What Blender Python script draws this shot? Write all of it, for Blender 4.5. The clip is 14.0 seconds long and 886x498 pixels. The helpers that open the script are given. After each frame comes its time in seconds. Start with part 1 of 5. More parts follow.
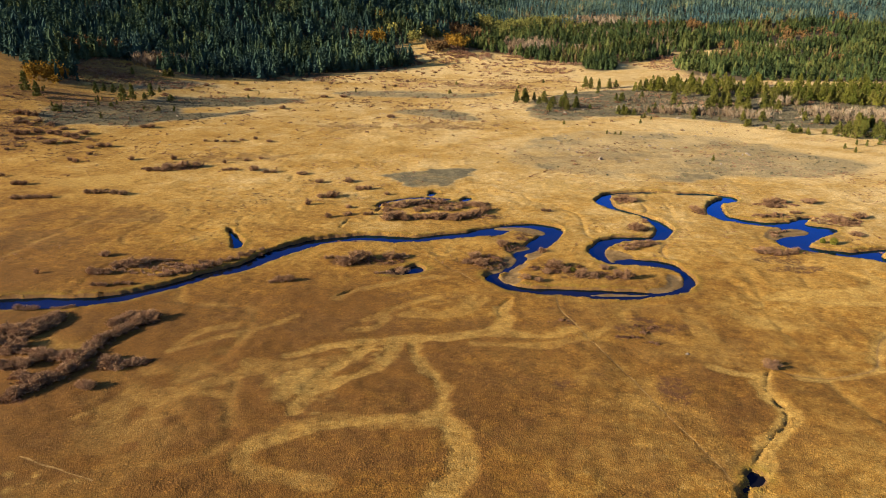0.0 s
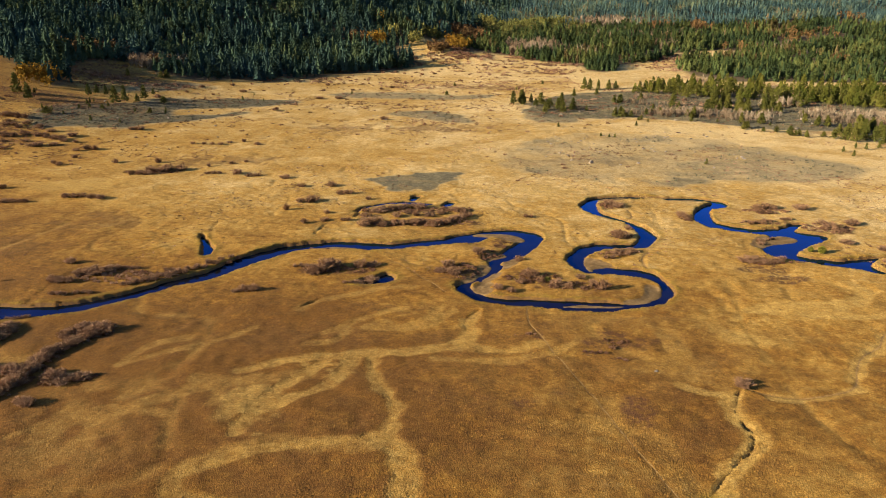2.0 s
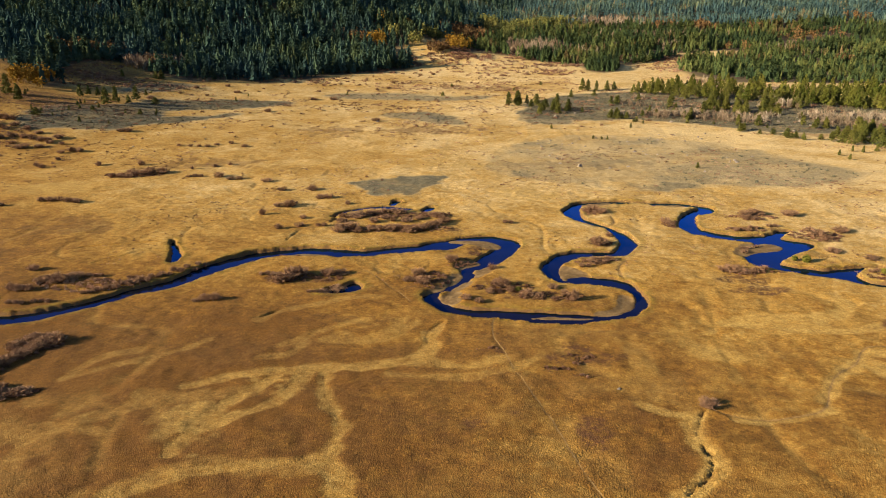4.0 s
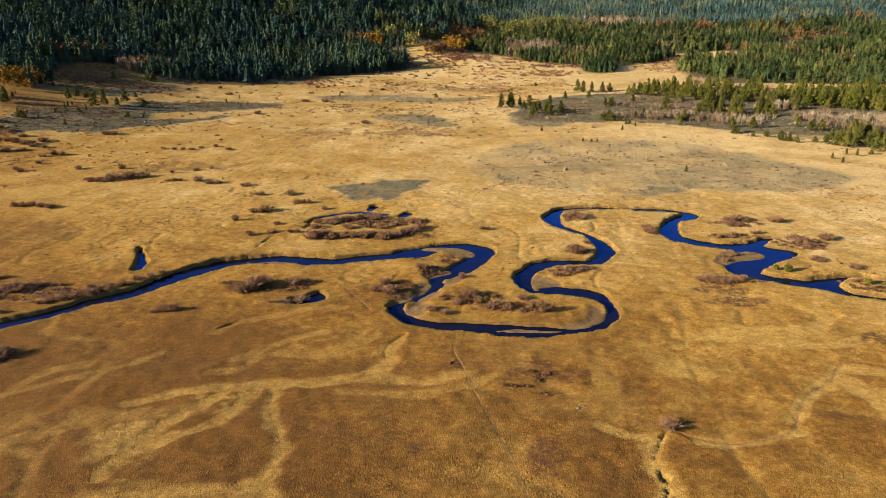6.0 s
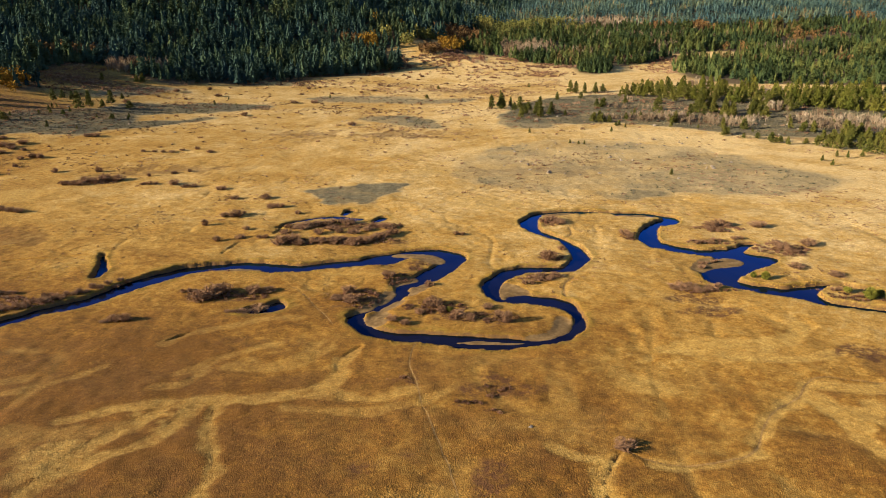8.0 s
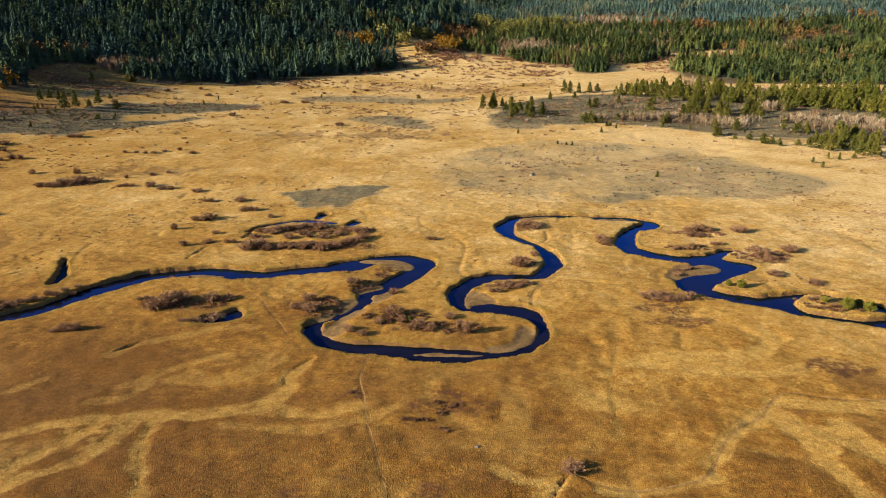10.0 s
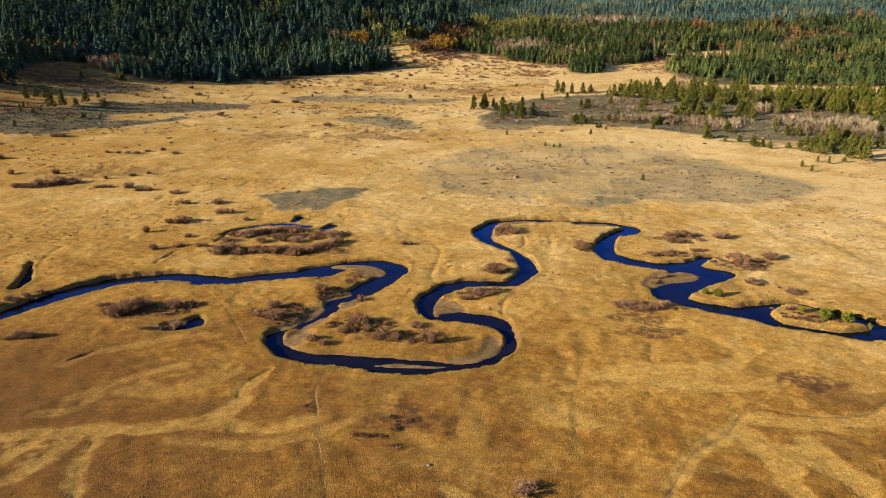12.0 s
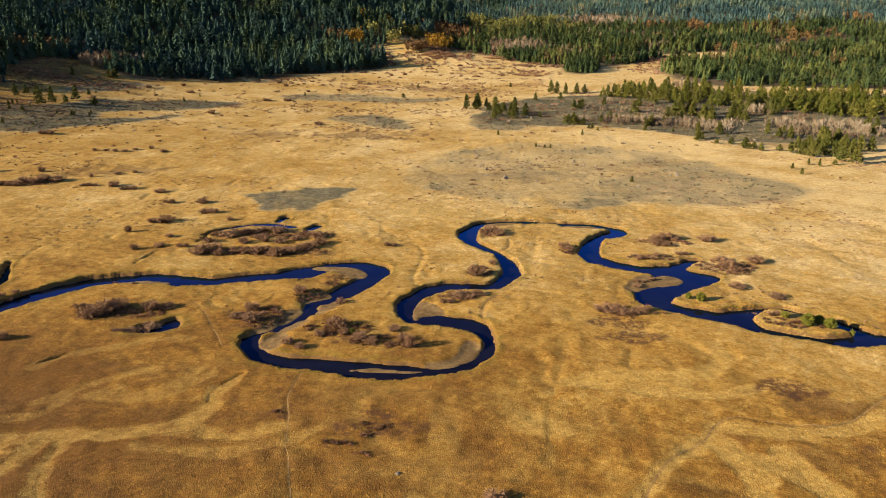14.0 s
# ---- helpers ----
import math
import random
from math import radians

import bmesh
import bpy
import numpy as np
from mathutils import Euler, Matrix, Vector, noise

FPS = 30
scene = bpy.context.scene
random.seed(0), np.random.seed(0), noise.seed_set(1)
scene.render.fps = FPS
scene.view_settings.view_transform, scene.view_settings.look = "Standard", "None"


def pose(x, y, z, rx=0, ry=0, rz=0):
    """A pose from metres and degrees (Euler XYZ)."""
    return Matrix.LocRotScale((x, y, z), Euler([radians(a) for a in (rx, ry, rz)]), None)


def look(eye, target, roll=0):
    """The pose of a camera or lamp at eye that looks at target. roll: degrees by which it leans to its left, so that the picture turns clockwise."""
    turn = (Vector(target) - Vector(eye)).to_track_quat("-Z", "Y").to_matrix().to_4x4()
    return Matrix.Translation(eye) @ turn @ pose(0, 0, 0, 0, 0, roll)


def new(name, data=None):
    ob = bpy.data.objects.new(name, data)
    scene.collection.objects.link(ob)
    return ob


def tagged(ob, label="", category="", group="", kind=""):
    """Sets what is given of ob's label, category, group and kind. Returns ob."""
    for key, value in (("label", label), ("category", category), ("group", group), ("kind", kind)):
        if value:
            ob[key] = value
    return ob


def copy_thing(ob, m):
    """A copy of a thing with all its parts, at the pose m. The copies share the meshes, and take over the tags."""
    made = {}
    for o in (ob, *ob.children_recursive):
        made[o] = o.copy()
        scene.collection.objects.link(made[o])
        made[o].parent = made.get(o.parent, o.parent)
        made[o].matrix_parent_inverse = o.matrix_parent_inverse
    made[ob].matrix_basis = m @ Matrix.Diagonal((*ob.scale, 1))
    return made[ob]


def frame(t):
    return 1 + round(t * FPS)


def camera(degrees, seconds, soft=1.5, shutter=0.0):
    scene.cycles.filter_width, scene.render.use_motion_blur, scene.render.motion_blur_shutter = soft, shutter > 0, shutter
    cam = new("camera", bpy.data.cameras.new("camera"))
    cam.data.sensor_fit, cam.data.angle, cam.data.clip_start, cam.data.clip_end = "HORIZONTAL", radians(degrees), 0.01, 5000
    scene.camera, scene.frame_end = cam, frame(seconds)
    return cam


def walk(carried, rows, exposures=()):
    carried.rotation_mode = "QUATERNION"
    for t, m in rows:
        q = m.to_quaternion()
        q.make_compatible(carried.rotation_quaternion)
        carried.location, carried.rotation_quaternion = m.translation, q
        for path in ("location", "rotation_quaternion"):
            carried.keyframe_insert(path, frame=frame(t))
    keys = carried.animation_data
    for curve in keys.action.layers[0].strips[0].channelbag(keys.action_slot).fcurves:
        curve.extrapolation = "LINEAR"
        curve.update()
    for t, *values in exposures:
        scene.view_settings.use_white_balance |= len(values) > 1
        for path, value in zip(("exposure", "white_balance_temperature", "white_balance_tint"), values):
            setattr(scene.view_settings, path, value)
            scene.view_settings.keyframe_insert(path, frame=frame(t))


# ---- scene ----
cam = camera(65.0, 14.0, soft=1.0)
PATH = [
    (0, (0.637, -0.366, 69.417), (0.584, 1.528, 68.775), -0.7),
    (0.5, (3.143, 1.39, 69.359), (3.085, 3.284, 68.718), -0.7),
    (1, (5.753, 3.215, 69.332), (5.689, 5.108, 68.691), -0.7),
    (1.5, (8.405, 5.01, 69.322), (8.333, 6.904, 68.681), -0.8),
    (2, (10.992, 6.731, 69.306), (10.914, 8.624, 68.666), -0.8),
    (2.5, (13.57, 8.499, 69.392), (13.485, 10.392, 68.751), -0.8),
    (3, (16.279, 10.11, 69.514), (16.188, 12.002, 68.873), -0.8),
    (5.5, (28.804, 18.6, 69.506), (28.691, 20.492, 68.867), -1.0),
    (6, (31.253, 20.295, 69.554), (31.137, 22.187, 68.915), -1.0),
    (6.5, (33.661, 21.96, 69.527), (33.543, 23.851, 68.888), -1.0),
    (7, (36.01, 23.737, 69.402), (35.89, 25.629, 68.764), -1.0),
    (7.5, (38.488, 25.493, 69.198), (38.365, 27.385, 68.561), -1.1),
    (8, (41.027, 27.277, 69.088), (40.902, 29.169, 68.451), -1.1),
    (10.5, (53.36, 35.665, 68.937), (53.219, 37.555, 68.297), -1.1),
    (11, (55.365, 37.084, 68.967), (55.223, 38.974, 68.327), -1.0),
    (11.5, (57.228, 38.269, 69.028), (57.086, 40.159, 68.387), -0.9),
    (12, (58.899, 39.468, 69.161), (58.758, 41.357, 68.519), -0.9),
    (12.5, (60.246, 40.416, 69.368), (60.107, 42.304, 68.725), -0.8),
    (13, (61.505, 41.214, 69.429), (61.368, 43.103, 68.786), -0.7),
    (13.5, (62.441, 41.871, 69.351), (62.305, 43.759, 68.707), -0.6),
    (14, (63.058, 42.039, 69.307), (62.924, 43.927, 68.662), -0.5),
]
walk(cam, [(t, look(eye, target, roll)) for t, eye, target, roll in PATH])

# ---------------------------------------------------------------- light
SUN_ELEVATION, SUN_HEADING = 18.0, -110.0    # degrees; heading clockwise from ahead (+y)
world = bpy.data.worlds.new("sky")
scene.world = world
world.use_nodes = True
wn = world.node_tree
sky = wn.nodes.new("ShaderNodeTexSky")
sky.sky_type, sky.sun_disc = "NISHITA", False
sky.sun_elevation, sky.sun_rotation = radians(SUN_ELEVATION), radians(SUN_HEADING)
sky.altitude, sky.air_density, sky.dust_density, sky.ozone_density = 2100, 1.0, 0.2, 3.0
wn.nodes["Background"].inputs["Strength"].default_value = 0.064
wn.links.new(sky.outputs["Color"], wn.nodes["Background"].inputs["Color"])
sun = new("sun", bpy.data.lights.new("sun", "SUN"))
sun.data.energy, sun.data.angle, sun.data.color = 5.0, radians(0.5), (1.0, 0.85, 0.63)
to_sun = Vector((math.sin(radians(SUN_HEADING)) * math.cos(radians(SUN_ELEVATION)),
                 math.cos(radians(SUN_HEADING)) * math.cos(radians(SUN_ELEVATION)), math.sin(radians(SUN_ELEVATION))))
sun.matrix_world = look(to_sun * 400, (0, 0, 0))
scene.view_settings.exposure = 1.53


# ---------------------------------------------------------------- materials
class Nodes:
    """A small hand for building node materials."""

    def __init__(self, name, rough=0.9, spec=0.2):
        self.mat = bpy.data.materials.new(name)
        self.mat.use_nodes = True
        self.t = self.mat.node_tree
        self.bsdf = self.t.nodes["Principled BSDF"]
        self.bsdf.inputs["Roughness"].default_value = rough
        self.bsdf.inputs["Specular IOR Level"].default_value = spec
        self.place = self.t.nodes.new("ShaderNodeNewGeometry").outputs["Position"]

    def put(self, socket, value):
        if isinstance(value, bpy.types.NodeSocket):
            self.t.links.new(value, socket)
        else:
            socket.default_value = value

    def noise(self, scale, detail=3.0, rough=0.6, stretch=None, where=None):
        n = self.t.nodes.new("ShaderNodeTexNoise")
        v = where or self.place
        if stretch:
            m = self.t.nodes.new("ShaderNodeMapping")
            m.inputs["Scale"].default_value = stretch[:3]
            if len(stretch) > 3:
                m.inputs["Rotation"].default_value = (0, 0, radians(stretch[3]))
            self.t.links.new(v, m.inputs["Vector"])
            v = m.outputs["Vector"]
        self.t.links.new(v, n.inputs["Vector"])
        n.inputs["Scale"].default_value, n.inputs["Detail"].default_value, n.inputs["Roughness"].default_value = scale, detail, rough
        return n.outputs["Fac"]

    def cells(self, scale, feature="F1", out="Distance"):
        n = self.t.nodes.new("ShaderNodeTexVoronoi")
        n.feature = feature
        self.t.links.new(self.place, n.inputs["Vector"])
        n.inputs["Scale"].default_value = scale
        return n.outputs[out]

    def ramp(self, fac, stops):
        r = self.t.nodes.new("ShaderNodeValToRGB")
        e = r.color_ramp.elements
        while len(e) < len(stops):
            e.new(0.5)
        for k, (p, c) in zip(e, stops):
            k.position, k.color = p, ((*c, 1) if isinstance(c, tuple) else (c, c, c, 1))
        self.put(r.inputs["Fac"], fac)
        return r.outputs["Color"]

    def mix(self, fac, a, b, how="MIX"):
        m = self.t.nodes.new("ShaderNodeMix")
        m.data_type, m.blend_type = "RGBA", how
        self.put(m.inputs["Factor"], fac)
        self.put(m.inputs["A"], (*a, 1) if isinstance(a, tuple) else a)
        self.put(m.inputs["B"], (*b, 1) if isinstance(b, tuple) else b)
        return m.outputs["Result"]

    def math(self, op, a, b=0.0):
        m = self.t.nodes.new("ShaderNodeMath")
        m.operation = op
        self.put(m.inputs[0], a)
        self.put(m.inputs[1], b)
        return m.outputs["Value"]

    def layer(self, name):
        a = self.t.nodes.new("ShaderNodeAttribute")
        a.attribute_name = name
        s = self.t.nodes.new("ShaderNodeSeparateColor")
        self.t.links.new(a.outputs["Color"], s.inputs["Color"])
        return s.outputs["Red"], s.outputs["Green"], s.outputs["Blue"], a.outputs["Alpha"]

    def island(self):
        return self.t.nodes.new("ShaderNodeNewGeometry").outputs["Random Per Island"]

    def each(self):
        return self.t.nodes.new("ShaderNodeObjectInfo").outputs["Random"]

    def bump(self, height, strength, distance):
        b = self.t.nodes.new("ShaderNodeBump")
        b.inputs["Strength"].default_value, b.inputs["Distance"].default_value = strength, distance
        self.put(b.inputs["Height"], height)
        self.t.links.new(b.outputs["Normal"], self.bsdf.inputs["Normal"])

    def leafy(self, colour, share):
        """Thin leaves: part of the light passes through to the other side."""
        thin, both = self.t.nodes.new("ShaderNodeBsdfTranslucent"), self.t.nodes.new("ShaderNodeMixShader")
        self.put(thin.inputs["Color"], colour)
        both.inputs["Fac"].default_value = share
        self.t.links.new(self.bsdf.outputs["BSDF"], both.inputs[1])
        self.t.links.new(thin.outputs["BSDF"], both.inputs[2])
        self.t.links.new(both.outputs["Shader"], self.t.nodes["Material Output"].inputs["Surface"])
        return self.done(colour)

    def done(self, colour):
        self.put(self.bsdf.inputs["Base Color"], (*colour, 1) if isinstance(colour, tuple) else colour)
        return self.mat


def meadow_colour(m):
    """Dry grass in its kinds, by the layers of the plan."""
    pale, sage, dark, sand = m.layer("cover")
    bare, fringe, brush, forest = m.layer("wear")
    # dryness of the grass, with the far west's shade put into its tone
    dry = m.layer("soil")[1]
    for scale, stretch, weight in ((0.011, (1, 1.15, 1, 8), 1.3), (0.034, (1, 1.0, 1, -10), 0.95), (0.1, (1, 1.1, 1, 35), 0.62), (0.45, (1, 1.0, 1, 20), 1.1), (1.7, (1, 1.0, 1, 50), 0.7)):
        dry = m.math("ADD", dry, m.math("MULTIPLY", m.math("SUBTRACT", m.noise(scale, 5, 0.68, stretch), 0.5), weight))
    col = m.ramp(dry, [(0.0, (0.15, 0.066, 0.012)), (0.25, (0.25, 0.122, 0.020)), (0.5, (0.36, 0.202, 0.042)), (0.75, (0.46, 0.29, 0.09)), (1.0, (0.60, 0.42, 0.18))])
    col = m.mix(m.math("MULTIPLY", dark, m.ramp(m.noise(0.16, 5, 0.7), [(0.3, 0.55), (0.6, 1.0)])), col, m.ramp(m.noise(0.4, 4, 0.7), [(0.35, (0.085, 0.038, 0.012)), (0.65, (0.165, 0.079, 0.020))]))
    col = m.mix(m.math("MULTIPLY", pale, m.ramp(m.noise(0.3, 4, 0.7), [(0.36, 0.4), (0.62, 0.9)])), col, m.ramp(m.noise(0.7, 5, 0.75), [(0.35, (0.31, 0.180, 0.040)), (0.65, (0.52, 0.338, 0.096))]))
    stony = m.ramp(m.noise(0.35, 5, 0.75), [(0.36, (0.20, 0.155, 0.078)), (0.64, (0.36, 0.285, 0.155))])
    sg = m.ramp(m.noise(0.5, 4, 0.7), [(0.33, (0.048, 0.044, 0.028)), (0.67, (0.15, 0.132, 0.078))])
    sg = m.mix(m.ramp(sage, [(0.42, 0.0), (0.8, 1.0)]), stony, sg)
    many = m.math("MINIMUM", m.math("MULTIPLY", sage, 1.5), 1.0)
    col = m.mix(m.math("MULTIPLY", many, m.ramp(m.noise(0.05, 5, 0.7), [(0.34, 0.7), (0.52, 1.0)])), col, sg)
    col = m.mix(m.math("MULTIPLY", brush, m.ramp(m.noise(0.5, 4, 0.7), [(0.40, 0.0), (0.56, 0.9)])), col, (0.095, 0.042, 0.019))
    col = m.mix(m.math("MULTIPLY", fringe, m.ramp(m.noise(0.3, 3, 0.6), [(0.38, 0.1), (0.6, 0.8)])), col, (0.20, 0.13, 0.02))
    return col, (pale, sage, dark, sand), (bare, fringe, brush, forest)


def ground_material():
    m = Nodes("meadow_ground", 0.95, 0.08)
    m.bsdf.inputs["Sheen Weight"].default_value = 0.025
    m.bsdf.inputs["Sheen Roughness"].default_value = 0.5
    m.bsdf.inputs["Sheen Tint"].default_value = (1.0, 0.76, 0.42, 1)
    col, (pale, sage, dark, sand), (bare, fringe, brush, forest) = meadow_colour(m)
    soil = m.layer("soil")[0]
    clump = m.noise(1.1, 5, 0.75)
    fine = m.noise(6.5, 4, 0.8)
    hummock = m.cells(4.6)
    col = m.mix(1.0, col, m.ramp(clump, [(0.28, 0.62), (0.5, 1.0), (0.72, 1.33)]), "MULTIPLY")
    col = m.mix(0.85, col, m.ramp(fine, [(0.32, 0.47), (0.5, 1.0), (0.68, 1.56)]), "MULTIPLY")
    col = m.mix(0.5, col, m.ramp(hummock, [(0.05, 1.25), (0.35, 1.0), (0.65, 0.55)]), "MULTIPLY")
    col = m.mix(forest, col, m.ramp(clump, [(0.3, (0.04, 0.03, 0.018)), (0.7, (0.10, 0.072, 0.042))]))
    col = m.mix(m.math("MULTIPLY", bare, 0.3), col, (0.16, 0.085, 0.028))
    col = m.mix(soil, col, m.ramp(fine, [(0.3, (0.075, 0.038, 0.016)), (0.7, (0.16, 0.088, 0.036))]))
    bank = m.ramp(m.math("ADD", sand, m.math("MULTIPLY", m.math("SUBTRACT", m.noise(0.8, 5, 0.75), 0.5), 1.3)), [(0.4, 0.0), (0.62, 1.0)])
    col = m.mix(bank, col, m.ramp(m.noise(0.6, 5, 0.65), [(0.3, (0.085, 0.05, 0.02)), (0.5, (0.15, 0.092, 0.038)), (0.7, (0.235, 0.152, 0.068))]))
    firm = m.math("SUBTRACT", 1.0, m.math("MULTIPLY", sand, 0.9))
    tall = m.math("ADD", m.math("MULTIPLY", clump, 0.5), m.math("ADD", m.math("MULTIPLY", fine, 0.35), m.math("MULTIPLY", hummock, -1.0)))
    m.bump(m.math("MULTIPLY", tall, firm), 0.6, 0.14)
    return m.done(col)


def tussock_material():
    m = Nodes("dry_tussocks", 0.9, 0.1)
    col = meadow_colour(m)[0]
    col = m.mix(1.0, col, m.ramp(m.island(), [(0.0, 0.8), (0.5, 1.0), (1.0, 1.35)]), "MULTIPLY")
    return m.done(col)


def water_material():
    m = Nodes("river_water", 0.5, 0.0)
    deep = m.ramp(m.noise(0.12, 3), [(0.35, (0.004, 0.0035, 0.004)), (0.7, (0.008, 0.008, 0.012))])
    m.bump(m.noise(1.4, 3, 0.6, (1, 1.8, 1, 15)), 0.1, 0.05)
    wave = m.bsdf.inputs["Normal"].links[0].from_socket
    gloss = m.t.nodes.new("ShaderNodeBsdfGlossy")
    gloss.inputs["Color"].default_value = (0.055, 0.30, 1.0, 1)
    gloss.inputs["Roughness"].default_value = 0.05
    edge = m.t.nodes.new("ShaderNodeFresnel")
    edge.inputs["IOR"].default_value = 1.33
    both = m.t.nodes.new("ShaderNodeMixShader")
    m.t.links.new(wave, gloss.inputs["Normal"])
    m.t.links.new(m.math("POWER", m.math("MULTIPLY", edge.outputs["Fac"], 2.9), 2.0), both.inputs["Fac"])
    m.t.links.new(m.bsdf.outputs["BSDF"], both.inputs[1])
    m.t.links.new(gloss.outputs["BSDF"], both.inputs[2])
    m.t.links.new(both.outputs["Shader"], m.t.nodes["Material Output"].inputs["Surface"])
    return m.done(deep)


def leaf_material(name, dark, light, rough=0.75, objects=False):
    m = Nodes(name, rough, 0.15)
    pick = m.island()
    tone = m.math("ADD", m.math("MULTIPLY", m.each(), 0.5), m.math("MULTIPLY", pick, 0.5)) if objects else pick
    col = m.mix(tone, dark, light)
    col = m.mix(0.7, col, m.ramp(m.noise(0.9, 3, 0.7), [(0.3, 0.6), (0.7, 1.35)]), "MULTIPLY")
    return m.done(col)


def forest_material(name, stops, scale=0.02, vary=0.4, thin=0.0):
    m = Nodes(name, 0.9, 0.03)
    col = m.ramp(m.layer("tone")[0], stops)
    col = m.mix(0.8, col, m.ramp(m.noise(scale, 3, 0.6), [(0.3, 0.55), (0.7, 1.45)]), "MULTIPLY")
    col = m.mix(0.8, col, m.ramp(m.island(), [(0.0, 1 - vary), (1.0, 1 + vary)]), "MULTIPLY")
    return m.leafy(col, thin) if thin else m.done(col)


def stone_material():
    m = Nodes("granite", 0.85, 0.3)
    col = m.ramp(m.noise(1.2, 5, 0.7), [(0.3, (0.12, 0.095, 0.07)), (0.55, (0.27, 0.215, 0.16)), (0.75, (0.38, 0.31, 0.24))])
    m.bump(m.noise(4.0, 4, 0.7), 0.6, 0.1)
    return m.done(m.mix(0.5, col, m.ramp(m.each(), [(0.0, 0.6), (1.0, 1.2)]), "MULTIPLY"))


def trail_material():
    m = Nodes("trodden_earth", 0.95, 0.08)
    m.bump(m.noise(5.0, 4, 0.7), 0.5, 0.06)
    return m.done(m.ramp(m.noise(1.6, 5, 0.75), [(0.34, (0.14, 0.078, 0.026)), (0.5, (0.25, 0.148, 0.052)), (0.66, (0.38, 0.24, 0.09))]))


GROUND = ground_material()
WATER = water_material()
BARK = leaf_material("pine_bark", (0.09, 0.05, 0.03), (0.16, 0.09, 0.05), 0.9)
NEEDLES = leaf_material("young_pine_needles", (0.05, 0.065, 0.011), (0.18, 0.16, 0.03), 0.7, True)
TWIGS = leaf_material("bare_willow_twigs", (0.165, 0.085, 0.042), (0.32, 0.185, 0.10), 0.85, True)
STEMS = leaf_material("willow_stems", (0.08, 0.05, 0.035), (0.15, 0.09, 0.06), 0.85)
GREEN = leaf_material("green_willow_leaves", (0.09, 0.10, 0.012), (0.24, 0.21, 0.03), 0.7, True)
STONE = stone_material()
TRAIL = trail_material()
SAGE = leaf_material("sagebrush_leaves", (0.065, 0.062, 0.036), (0.17, 0.15, 0.09), 0.9)
TUSSOCK = tussock_material()
# dark tones bluish, with haze put into the colour
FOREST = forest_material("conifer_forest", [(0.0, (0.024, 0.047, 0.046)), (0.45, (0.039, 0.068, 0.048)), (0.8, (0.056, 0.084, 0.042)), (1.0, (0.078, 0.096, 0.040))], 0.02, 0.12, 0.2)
# farther off: haze put in as a paler, bluer colour throughout
FOREST_FAR = forest_material("hazed_conifer_forest", [(0.0, (0.036, 0.072, 0.078)), (0.6, (0.064, 0.102, 0.082)), (0.95, (0.113, 0.132, 0.074)), (1.0, (0.166, 0.127, 0.067))], 0.02, 0.15, 0.2)
FOREST_OPEN = forest_material("mixed_conifer_forest", [(0.0, (0.030, 0.050, 0.024)), (0.5, (0.064, 0.086, 0.028)), (0.92, (0.118, 0.124, 0.036)), (1.0, (0.15, 0.108, 0.045))], 0.02, 0.15, 0.2)
BELT_GREEN = forest_material("belt_pine_needles", [(0.0, (0.05, 0.065, 0.011)), (1.0, (0.15, 0.14, 0.026))], 0.05, 0.3)
ASPEN_GOLD = forest_material("golden_aspen_leaves", [(0.0, (0.20, 0.105, 0.015)), (1.0, (0.34, 0.20, 0.03))], 0.03)
ASPEN_GREEN = forest_material("yellow_green_aspen_leaves", [(0.0, (0.10, 0.11, 0.03)), (1.0, (0.22, 0.195, 0.055))], 0.03)
ASPEN_ORANGE = forest_material("orange_aspen_leaves", [(0.0, (0.10, 0.058, 0.026)), (1.0, (0.19, 0.11, 0.042))], 0.03)
BARE = forest_material("leafless_aspen_twigs", [(0.0, (0.15, 0.10, 0.06)), (0.6, (0.24, 0.175, 0.112)), (1.0, (0.33, 0.265, 0.185))])
BRUSHWOOD = forest_material("low_red_brown_brush", [(0.0, (0.12, 0.058, 0.034)), (0.6, (0.21, 0.115, 0.07)), (1.0, (0.30, 0.19, 0.12))])


# ---------------------------------------------------------------- plan of the valley
def value_noise(x, y, size, seed):
    """Smooth noise from 0 to 1 with cells of that size."""
    table = np.random.RandomState(seed).rand(256, 256)
    u, v = x / size, y / size
    i, j = np.floor(u).astype(int), np.floor(v).astype(int)
    a, b = u - i, v - j
    a, b = a * a * (3 - 2 * a), b * b * (3 - 2 * b)
    i0, j0, i1, j1 = i % 256, j % 256, (i + 1) % 256, (j + 1) % 256
    return (table[i0, j0] * (1 - a) + table[i1, j0] * a) * (1 - b) + (table[i0, j1] * (1 - a) + table[i1, j1] * a) * b


def soft(x, k):
    """max(x, 0) with a rounded foot k wide."""
    return k * np.logaddexp(0, np.clip(x / k, -60, 60))


def rise(x, y):
    """The large form of the land: a flat valley floor that climbs gently to wooded hills."""
    z = 0.022 * soft(y - 480, 50) + 0.10 * soft(y - 860, 60)
    west = np.clip((y - 300) / 220, 0, 1)
    z = z + west * west * (3 - 2 * west) * (0.03 * soft(-x - 50, 20) + 0.15 * soft(-x - 200, 25))
    z = z + 0.25 * soft(np.minimum(y - 880, 20 - x), 20)
    # out of view in the west: a 45 m mound added to cast shade
    z = z + 45 * np.exp(-((x + 760) / 90) ** 2 - ((y - 560) / 60) ** 2) + 0.25 * soft(-x - 1000, 80) + 0.2 * soft(x - 1900, 150) + 0.15 * soft(-y - 700, 100)
    far = np.clip((np.hypot(x, y) - 900) / 500, 0, 1)
    return z + far * 16 * (value_noise(x, y, 260, 5) - 0.45)


